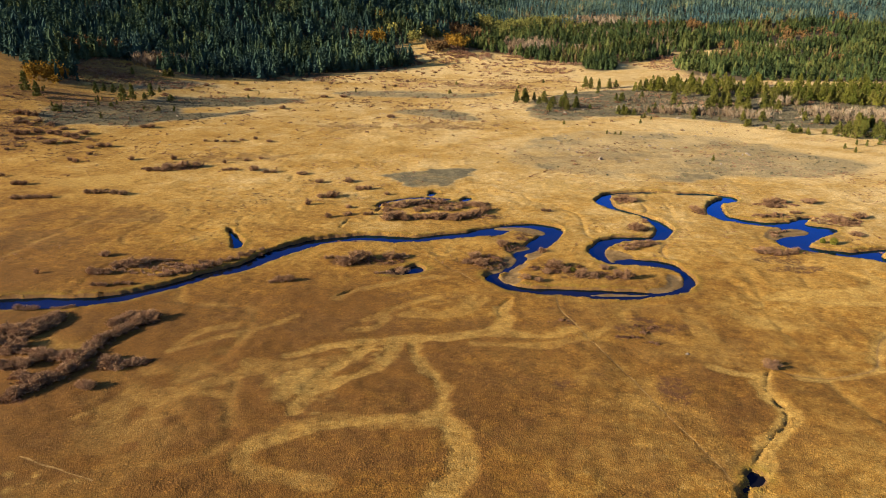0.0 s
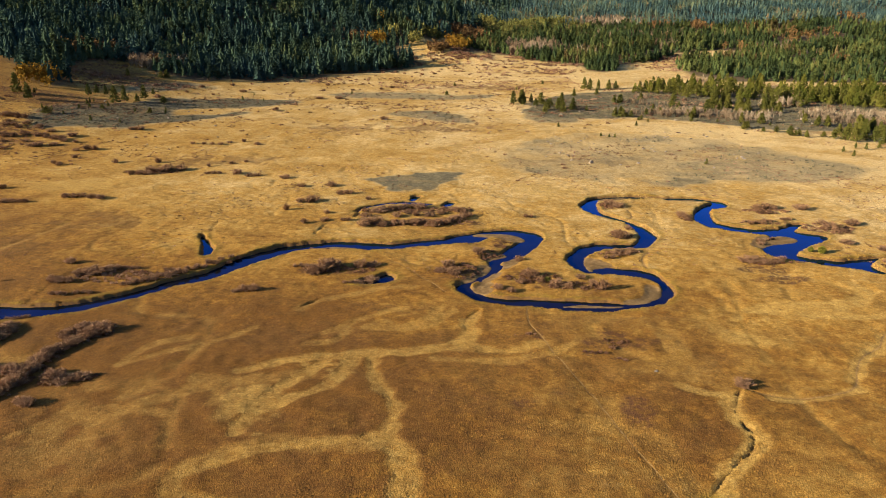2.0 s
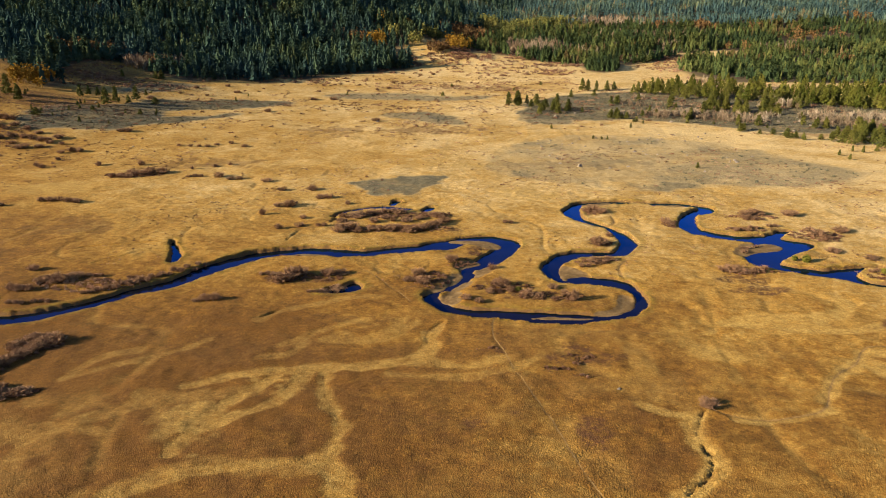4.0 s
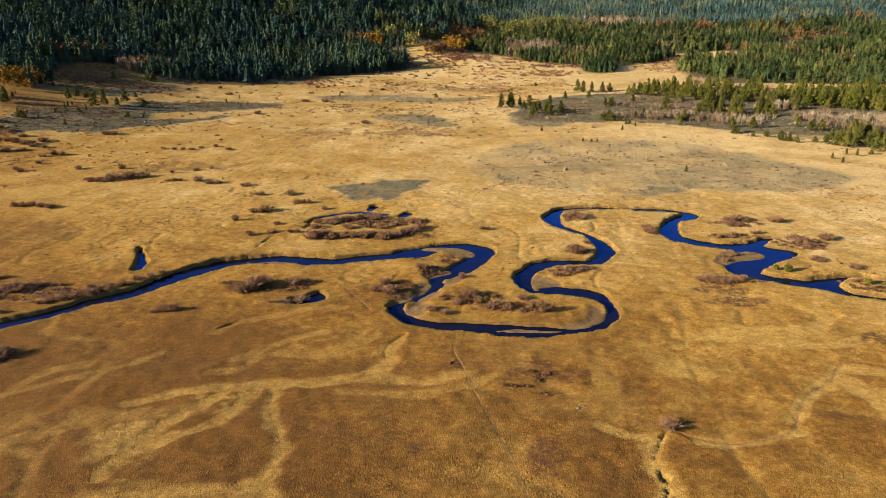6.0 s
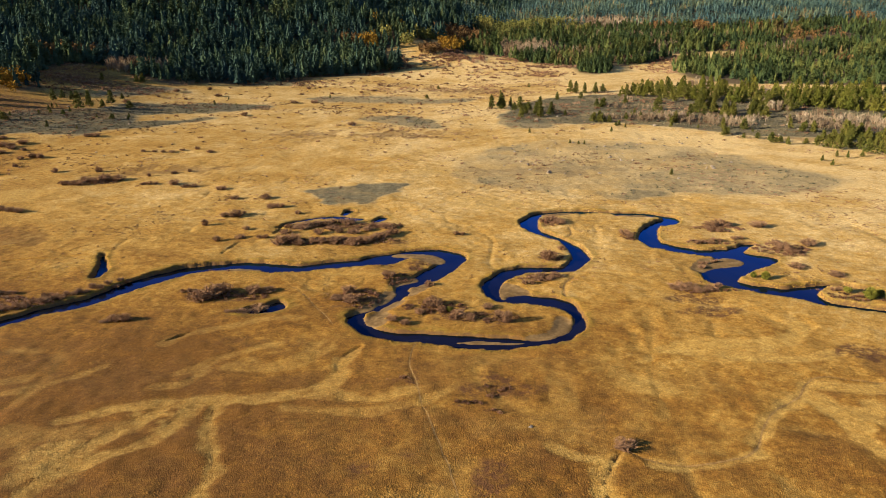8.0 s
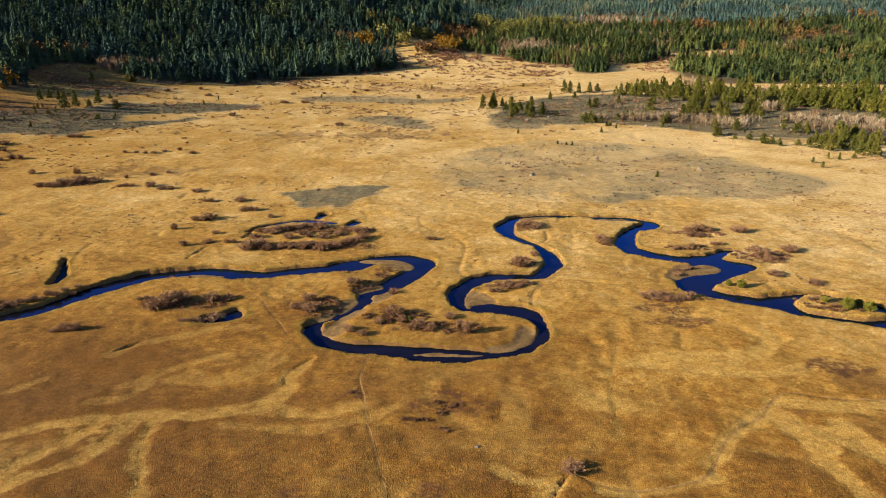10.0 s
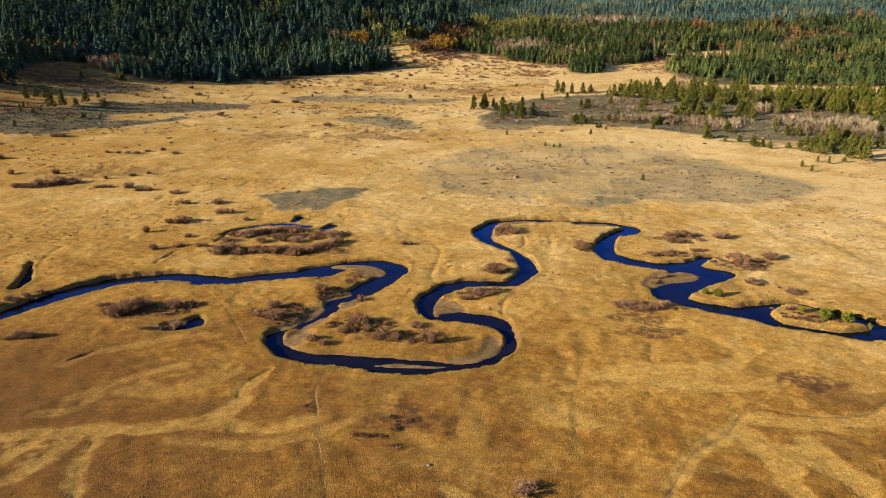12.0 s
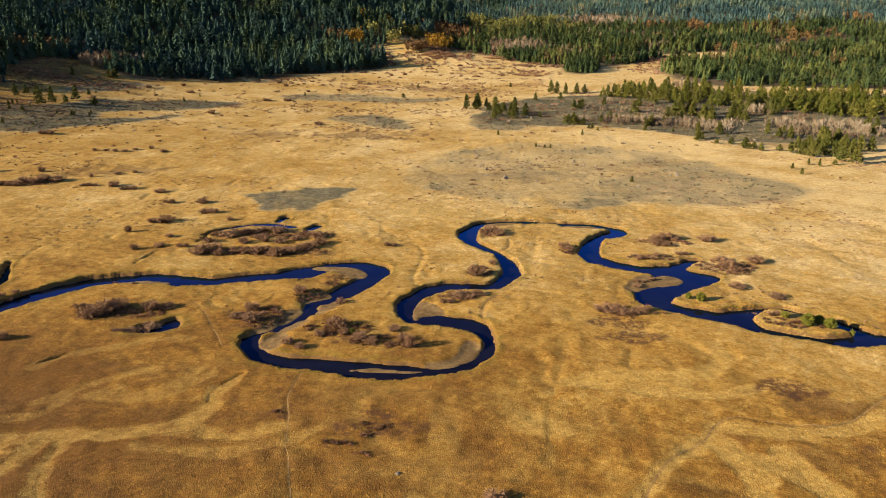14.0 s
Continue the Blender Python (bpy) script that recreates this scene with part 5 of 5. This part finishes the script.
ORANGE_STANDS = [(-131.7, 940.6, 15.1, 11.1, 6, 13), (-30.8, 910.3, 15.8, 11.7, 4.5, 11), (5.3, 1055.2, 37.6, 44.2, 6, 13), (-24.5, 1058.9, 16.8, 14.6, 8, 13), (296.7, 1127.7, 36.7, 15.6, 8, 12),
    (355.3, 1116.5, 12.9, 25.1, 6, 13), (425.6, 1097.9, 9.2, 10, 6, 12), (607.9, 1181.5, 20.9, 20.5, 8, 13), (435, 1000.7, 34.2, 26.7, 15, 12), (429.8, 841.3, 7.3, 19.6, 6, 10),
    (-373.1, 685.3, 19, 16.6, 4.5, 11), (-348.7, 704.5, 17.8, 24.1, 5, 12), (-285.8, 692, 8.4, 19.7, 5, 11), (346.4, 939.2, 23.5, 25.7, 16, 11), (486.1, 1030.4, 44.6, 37.7, 18, 12)]
BARE_STANDS = [(76.3, 967.5, 16.8, 44.8, 5, 12), (105.2, 975, 30.9, 40.3, 6, 12), (217.6, 1194.9, 57.6, 33.6, 8, 12), (228.7, 1158.6, 46.6, 32.6, 9, 12), (-343.4, 728.1, 9.1, 25.1, 4, 12),
    (-348.7, 704.5, 19.1, 24.1, 6, 12), (-295.4, 682.8, 13.2, 26.2, 3.6, 12), (-274.7, 706.1, 12.2, 27.2, 7, 12), (264.1, 979.5, 23.9, 25.7, 9, 12), (320.9, 1052.2, 43.2, 38.2, 14, 12),
    (237.8, 1062.2, 51.4, 47.7, 16, 12), (411.8, 933, 47.7, 42.8, 18, 11), (145.4, 934.9, 29.7, 25.7, 10, 12)]
BARE_STANDS += [(138.4, 507.3, 23.3, 6.8, 3.2, 5), (173.2, 498.6, 27.2, 6.8, 3.2, 5), (209.7, 490.8, 21.3, 6.8, 3.4, 5), (252.8, 481.3, 25.2, 9.7, 3.6, 5.5), (290.6, 455.6, 23.3, 13.6, 3.8, 5),
    (230.7, 533.6, 9.7, 7.8, 3.4, 6), (258.4, 512.2, 13.6, 6.8, 4, 5), (147.2, 546.8, 13.6, 9.7, 5, 4), (137.5, 554.3, 8.7, 11, 3.2, 4.5), (145, 503.3, 7.9, 14.8, 3, 5),
    (165.2, 499.5, 13.9, 18.7, 3, 5)]
BARE_STANDS += [(185.3, 481, 9.7, 10.7, 3, 5), (198.5, 474.4, 9.6, 13.4, 3, 5), (247.3, 551.1, 6.4, 22.7, 3, 7), (243.1, 472.8, 9.9, 26, 3.2, 6), (257.6, 455.8, 9.8, 20.1, 3.2, 5),
    (283.5, 482.2, 6.3, 17.1, 3, 5), (232.4, 677.6, 11, 19.4, 4, 7), (150.9, 588.8, 5.6, 8.9, 3, 4)]
CLEARINGS = [(130.8, 1084, 10.3, 9.5), (170, 1021.2, 14.7, 13.6), (318.7, 908.1, 33.8, 12.6), (303.4, 695.8, 23.4, 8.6), (364.9, 660.3, 17.3, 8.1),
    (376.4, 798.3, 8.2, 9.6), (393.1, 748.5, 9.1, 10.1), (-113.5, 911.9, 19, 4.1), (-135.5, 844.7, 13.6, 7.1), (135.9, 1441, 16.1, 23),
    (28.8, 1375.2, 11, 14.5), (295.7, 1076.3, 7, 9.5), (351.4, 865.9, 7.3, 9.1), (-288.1, 928.9, 6.2, 3.5), (-203.1, 932.5, 6.1, 4)]


def in_stands(x, y, rows):
    out = np.zeros(x.shape, bool)
    for row in rows:
        d = np.hypot((x - row[0]) / row[2], (y - row[1]) / row[3]) + (value_noise(x, y, 14, 75) - 0.5) * 0.9
        out |= d < 0.8
    return out


ALL_STANDS = GOLD_STANDS + GREEN_STANDS + ORANGE_STANDS + BARE_STANDS[:8] + CLEARINGS


def seen_side(x, y, wide):
    """Within the stretch of country that lies before the valley's mouth."""
    return (x > -0.78 * y - 40 - wide) & (x < 0.66 * y + 90 + wide)


CONIFERS = [conifer(300 + k, 8, 5) for k in range(7)] + [ragged_pine(310 + k, 38) for k in range(5)]
PINY = [ragged_pine(350 + k, 46) for k in range(5)] + [conifer(328 + k, 7, 5) for k in range(5)]
CONIFERS_FAR = [conifer(320 + k, 5, 4) for k in range(5)] + [ragged_pine(315 + k, 18) for k in range(3)]
x, y, r = scatter(61, WOODS_LEFT, -1000, 140, 430, 1500, 7.2)
m = seen_side(x, y, 60) & ~in_stands(x, y, ALL_STANDS) & ((y < 1250) | (r.rand(len(x)) < 0.5)) & (value_noise(x, y, 26, 78) + 0.35 * r.rand(len(x)) > 0.30)
x, y = x[m], y[m]
tall = r.choice([9, 13, 16, 19, 23], len(x)) * r.uniform(0.85, 1.15, len(x)) * (0.75 + 0.5 * value_noise(x, y, 45, 71))
grove("pine_forest", CONIFERS, x, y, tall * r.uniform(1.0, 1.45, len(x)), tall, FOREST, "dense dark conifer forest on a shaded hillside", "forest")
x, y, r = scatter(62, WOODS_RIGHT, -100, 900, 600, 1320, 6.6)
m = seen_side(x, y, 60) & (y < 1150 + 340 * (value_noise(x, y, 110, 80) - 0.5)) & (value_noise(x, y, 22, 72) + 0.2 * r.rand(len(x)) > 0.36) & ~in_stands(x, y, ALL_STANDS)
x, y = x[m], y[m]
tall = r.uniform(6, 14, len(x)) * (0.75 + 0.5 * value_noise(x, y, 40, 73)) * np.where(x < 330, 1.15, 1.0)
grove("pine_forest", PINY, x, y, tall * r.uniform(1.1, 1.6, len(x)), tall, FOREST_OPEN, "green mixed conifer forest on the valley floor", "forest")
x, y, r = scatter(64, WOODS_ISLAND, 100, 260, 700, 950, 5.0)
tall = r.uniform(8, 14, len(x))
grove("pine_forest", PINY, x, y, tall * r.uniform(1.1, 1.5, len(x)), tall, FOREST_OPEN, "clump of green pines in the open meadow", "forest")
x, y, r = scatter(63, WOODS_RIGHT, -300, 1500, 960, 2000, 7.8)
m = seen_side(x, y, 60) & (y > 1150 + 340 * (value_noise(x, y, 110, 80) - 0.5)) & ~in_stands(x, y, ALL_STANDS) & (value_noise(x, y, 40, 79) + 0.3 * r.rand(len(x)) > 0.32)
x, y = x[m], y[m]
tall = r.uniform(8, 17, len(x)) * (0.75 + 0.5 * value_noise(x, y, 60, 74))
# FOREST_FAR carries the distance haze in its colour
grove("pine_forest", CONIFERS_FAR, x, y, tall * r.uniform(1.2, 1.7, len(x)), tall, FOREST_FAR, "far conifer forest on rising slopes, haze put into its blue-green colour", "forest")


x, y, tall = np.array(beyond).T
grove("pine_forest", [pine_crowd(330 + k) for k in range(4)], x, y, tall * 1.1, tall, BELT_GREEN, "belt of green pines behind a sage slope", "forest")


def stands(name, rows, kinds, material, slim, label):
    xs, ys, hs = [], [], []
    for a, b, p, q, gap, high in rows:
        n = max(4, int(3.1 * p * q / gap ** 2))
        t, d = rng.uniform(0, 6.28, n), np.sqrt(rng.uniform(0, 1, n)) * rng.uniform(0.7, 1.25, n)
        xs.append(a + p * d * np.cos(t)), ys.append(b + q * d * np.sin(t)), hs.append(high * rng.uniform(0.65, 1.15, n))
    x, y, tall = np.concatenate(xs), np.concatenate(ys), np.concatenate(hs)
    grove(name, kinds, x, y, tall * slim, tall, material, label, "grove")


ASPENS = [broadleaf(340 + k, 30) for k in range(5)]
BROOMS = [broom(360 + k, 34) for k in range(5)]
stands("aspen_grove", GOLD_STANDS, ASPENS, ASPEN_GOLD, 1.0, "golden autumn aspens at the forest edge")
stands("aspen_grove", GREEN_STANDS, ASPENS, ASPEN_GREEN, 1.1, "yellow-green aspens among dark conifers")
stands("aspen_grove", ORANGE_STANDS, ASPENS, ASPEN_ORANGE, 1.0, "orange autumn aspens below the forest")
stands("aspen_grove", BARE_STANDS, BROOMS, BARE, 1.1, "leafless pale aspens and brush below the pines")

# low brush on the far meadow: x, y, two radii, spacing
BRUSH_FIELDS = [(0.1, 419.1, 259.4, 129.7, 35.9), (-110.9, 566.4, 244.8, 141.3, 32), (-79.3, 848.9, 37.5, 18.7, 4.7), (-95.2, 790.3, 27.3, 10.9, 4.6), (1.3, 898.8, 18.1, 21.1, 3.8),
    (17.2, 892.1, 18.8, 16.4, 4.7), (100, 784.6, 35.5, 22.4, 5.3), (-301.1, 574.2, 40, 32.6, 5.3), (-332.6, 646.9, 34.4, 19.3, 5.5), (-287.8, 466.6, 44.6, 31.2, 8.9),
    (-288.3, 392.6, 53.2, 43.4, 8.9), (-235.2, 380.6, 85.3, 56.9, 15.2), (-146, 709.4, 106, 24.7, 10.6), (115.8, 852.9, 28.9, 17.8, 4.2), (-45.9, 874.2, 39.3, 35.9, 7.7),
    (203.3, 890, 32.8, 28.7, 4.9), (-16.7, 936.3, 27.7, 19.4, 4.2), (-287.9, 598.1, 62.6, 16.5, 4.9), (-263.4, 581.4, 44.2, 15.5, 6.6)]
BRUSH_FIELDS += [(254.5, 881.6, 33.1, 34.8, 5), (-300.9, 403.4, 34, 35.7, 5.1), (84.9, 946.2, 45.9, 32.1, 6.1), (-260.5, 393.3, 27.3, 27.3, 6.4), (-14.3, 809.9, 143.5, 37.7, 21.5),
    (55.6, 886.8, 98.1, 68.6, 16.3), (1.6, 621.1, 238.5, 190.8, 32.4), (-130.8, 684.2, 197.3, 37.7, 17.9), (-169.2, 724.9, 139.2, 18.3, 12.2), (39.4, 848.8, 67.6, 94.7, 12.7),
    (-14, 900.1, 30.3, 42.4, 6.1), (53.5, 976.5, 36.5, 25.5, 5.1), (91.5, 906.4, 24.2, 22.5, 4.8), (150.8, 842.7, 25.7, 18, 5.1), (231.5, 814.7, 34.9, 36.7, 7),
    (-76.2, 875.8, 26.7, 24.9, 6.2), (-309.6, 597.3, 40.2, 9.4, 4), (147.2, 546.8, 58.5, 58.5, 8.8), (237.4, 493.9, 59.2, 59.2, 9.9), (0.2, 447.7, 248.6, 79.6, 39.8)]
MOUNDS = [mound(380 + k, 40) for k in range(5)]
xs, ys = [], []
for a, b, p, q, gap in BRUSH_FIELDS:
    n = int(3.1 * p * q / gap ** 2)
    t, d = rng.uniform(0, 6.28, n), np.sqrt(rng.uniform(0, 1, n))
    xs.append(a + p * d * np.cos(t)), ys.append(b + q * d * np.sin(t))
x, y = np.concatenate(xs), np.concatenate(ys)
tall = rng.uniform(0.7, 2.2, len(x)) * np.clip(y / 700, 0.5, 1.25)
grove("low_brush", MOUNDS, x, y, tall * rng.uniform(1.5, 3.4, len(x)), tall, BRUSHWOOD, "low red-brown brush dotted over the far meadow", "brush")


NEAR_BRUSH = [(8, 193, 6, 6), (17, 206, 4, 5), (28, 187, 8, 4), (40, 181, 9, 3), (24, 216, 5, 4), (62, 262, 6, 5), (56, 208, 6, 2.2), (60, 226, 4, 4), (130, 233, 8, 6), (-10, 258, 22, 5), (-8, 241, 20, 4), (-26, 194, 10, 4),
              (-85, 187, 16, 5), (98, 198.5, 8, 1.6), (88, 246, 4, 5), (118, 254, 8, 4), (112, 240, 8, 2), (135, 195, 9, 3), (-40, 213, 8, 2), (-140, 326, 14, 5)]
NEAR_BRUSH += [(43.8, 147.7, 3.2, 1.4), (36.2, 141.2, 2.2, 1), (42.4, 139, 2, 0.7), (23.5, 150.6, 3.2, 0.9), (43.1, 145.2, 2.4, 1.6), (38.5, 142, 2.8, 0.7)]
NEAR_BRUSH += [(x, y, 3.0, 2.4) for x, y, broad in list(thicket_places())[::3]]
xs, ys = [], []
for a, b, p, q in NEAR_BRUSH:
    n = int(p * q * 2.2)
    t, d = rng.uniform(0, 6.28, n), np.sqrt(rng.uniform(0, 1, n))
    xs.append(a + p * d * np.cos(t)), ys.append(b + q * d * np.sin(t))
x, y = np.concatenate(xs), np.concatenate(ys)
keep = layer_at(river, x, y) > 0.9
x, y = x[keep], y[keep]
tall = rng.uniform(0.25, 0.75, len(x))
grove("low_brush", [mound(390 + k, 110, 0.028) for k in range(5)], x, y, tall * rng.uniform(1.6, 2.8, len(x)), tall, BRUSHWOOD, "low leafless brown brush among the willows", "brush")


# ---------------------------------------------------------------- boulders and sagebrush
def boulder_mesh(seed):
    bm = bmesh.new()
    bmesh.ops.create_icosphere(bm, subdivisions=2, radius=0.5)
    off = Vector((seed * 7.3, seed * 1.7, 0))
    for v in bm.verts:
        v.co *= 0.75 + 0.5 * noise.noise(v.co * 2.2 + off) + 0.2 * noise.noise(v.co * 6 + off)
        v.co.z = v.co.z * 0.8 + 0.12
    me = bpy.data.meshes.new("boulder")
    bm.to_mesh(me)
    bm.free()
    me.materials.append(STONE)
    return me


BOULDERS = [boulder_mesh(k) for k in range(6)]
BOULDER_FIELDS = [(198.4, 475.5, 79.2, 39.6, 26), (-199.6, 471.7, 63.2, 36.1, 12), (100.1, 375.3, 60, 50, 70), (54.9, 419.3, 39.9, 29.9, 12), (-9.3, 502.8, 49.3, 49.3, 26), (119.8, 413.9, 39.9, 17.9, 22), (59.7, 494.2, 59.3, 29.6, 12), (-200.2, 499.8, 53.3, 37.3, 12), (178.8, 466.2, 59.5, 39.7, 12),
    (147.2, 546.8, 58.5, 48.8, 10), (-127.6, 394.5, 59.1, 29.6, 5)]
for a, b, p, q, n in BOULDER_FIELDS:
    for _ in range(n):
        t, d = rng.uniform(0, 6.28), math.sqrt(rng.uniform(0, 1))
        x, y = a + p * d * math.cos(t), b + q * d * math.sin(t)
        k = rng.choice([0.8, 1.2, 1.6, 2.1, 3.0], p=[0.42, 0.32, 0.16, 0.08, 0.02])
        ob = tagged(new("boulder", BOULDERS[rng.randint(6)]), "pale granite boulder lying in dry grass", "boulder", "boulders on the meadow")
        scaled(ob, x, y, k * rng.uniform(0.9, 1.5), k, k * rng.uniform(0.7, 1.0), rng.uniform(0, 6.28))
ob = tagged(new("boulder", BOULDERS[2]), "single pale boulder in the near meadow", "boulder", "boulders on the meadow")
scaled(ob, 48.9, 134.6, 1.15, 0.9, 0.6, 0.4)


def clump(seed, count, tall, wide):
    """A tuft of short blades one metre broad."""
    r = np.random.RandomState(seed)
    foot = np.stack([r.normal(size=count) * 0.2, r.normal(size=count) * 0.2, np.full(count, -0.02)], 1)
    tip = foot * np.array([2.2, 2.2, 0]) + np.stack([np.zeros(count), np.zeros(count), r.uniform(0.5, 1, count) * tall], 1)
    return blades(r, foot, tip, wide)


def dome(seed):
    """A low five-sided mound of grass."""
    r = np.random.RandomState(seed)
    a = (np.arange(5) + r.uniform(0, 1, 5) * 0.5) * 2 * np.pi / 5
    w = r.uniform(0.32, 0.55, 5)
    v = np.concatenate([[[r.normal() * 0.08, r.normal() * 0.08, 1.0]], np.stack([np.cos(a) * w, np.sin(a) * w, np.full(5, -0.1)], 1)])
    return v, np.array([(0, 1 + i, 1 + (i + 1) % 5) for i in range(5)])


x, y = rng.uniform(-320, 330, 60000), rng.uniform(200, 680, 60000)
keep = (layer_at(sage, x, y) > rng.uniform(0.4, 1.0, len(x))) & (rng.rand(len(x)) < 0.6) & ~((y < 335) & (x < 15))
x, y = x[keep][:17000], y[keep][:17000]
tall = rng.uniform(0.5, 1.1, len(x))
grove("sagebrush", [clump(400 + k, 8, 0.9, 0.35) for k in range(5)], x, y, tall * 1.5, tall, SAGE, "low grey-green sagebrush over a stony flat", "sagebrush")

# tussocks over the near meadow
x = rng.uniform(-110, 165, 260000)
y = 88 + 125 * rng.uniform(0, 1, len(x)) ** 1.25
keep = (layer_at(pale, x, y) + 0.3 > rng.rand(len(x))) & (layer_at(river, x, y) > 0.7) & (layer_at(sand, x, y) < 0.3) & (layer_at(bare, x, y) < 0.3) & (x > -0.72 * y - 4) & (x < 0.72 * y + 52)
x, y = x[keep][:90000], y[keep][:90000]
broad = rng.uniform(0.2, 0.55, len(x)) * (0.7 + 0.6 * value_noise(x, y, 14, 93))
tall = broad * rng.uniform(0.1, 0.24, len(x)) * (0.6 + 0.8 * value_noise(x, y, 5, 91)) * (1 - 0.35 * layer_at(pale, x, y))
tussocks = grove("meadow_tussock", [dome(420 + k) for k in range(6)], x, y, broad, tall, TUSSOCK, "straw-coloured grass tussocks over the meadow", "grass", True)
spot = np.empty(len(tussocks.data.vertices) * 3, np.float32)
tussocks.data.vertices.foreach_get("co", spot)
spot = spot.reshape(-1, 3)
for name, layers in (("cover", (pale, sage, dark, sand)), ("wear", (bare, fringe, brush, woods)), ("soil", (soil, dry_and_shade, soil, soil))):
    a = tussocks.data.attributes.new(name, "FLOAT_COLOR", "POINT")
    a.data.foreach_set("color", np.stack([layer_at(k, spot[:, 0], spot[:, 1]) for k in layers], -1).astype(np.float32).ravel())

# scattered darker clumps of sedge and low brush across the middle meadow
x = rng.uniform(-330, 300, 90000)
y = 190 + 560 * rng.uniform(0, 1, len(x)) ** 1.3
keep = (value_noise(x, y, 46, 94) * value_noise(x, y, 11, 95) > rng.uniform(0.22, 0.75, len(x))) & (layer_at(river, x, y) > 1.2) & (layer_at(woods, x, y) < 0.3) & (x > -0.75 * y - 10) & (x < 0.72 * y + 60)
x, y = x[keep][:9000], y[keep][:9000]
broad = rng.uniform(0.5, 1.5, len(x)) * np.clip(y / 350, 0.7, 1.6)
grove("sedge_clump", [clump(460 + k, 9, 1.0, 0.3) for k in range(5)], x, y, broad, broad * rng.uniform(0.2, 0.4, len(x)), BRUSHWOOD, "small brown sedge clumps scattered over the meadow", "sedge")

# grass hanging over the lips of the banks
x, y = rng.uniform(-125, 175, 400000), rng.uniform(88, 285, 400000)
at = layer_at(river, x, y)
keep = (at > 0.3) & (at < 1.3) & (layer_at(sandy, x, y) < 0.2) & (value_noise(x, y, 4, 92) > 0.52)
x, y = x[keep][:4200], y[keep][:4200]
tall = rng.uniform(0.08, 0.24, len(x))
lumps = grove("bank_grass", [dome(440 + k) for k in range(6)], x, y, rng.uniform(0.25, 0.75, len(x)), tall, TUSSOCK, "clumps of dry grass hanging over the river banks", "grass", True)
spot = np.empty(len(lumps.data.vertices) * 3, np.float32)
lumps.data.vertices.foreach_get("co", spot)
spot = spot.reshape(-1, 3)
for name, layers in (("cover", (pale, sage, dark, sand)), ("wear", (bare, fringe, brush, woods)), ("soil", (soil, dry_and_shade, soil, soil))):
    a = lumps.data.attributes.new(name, "FLOAT_COLOR", "POINT")
    a.data.foreach_set("color", np.stack([layer_at(k, spot[:, 0], spot[:, 1]) for k in layers], -1).astype(np.float32).ravel())
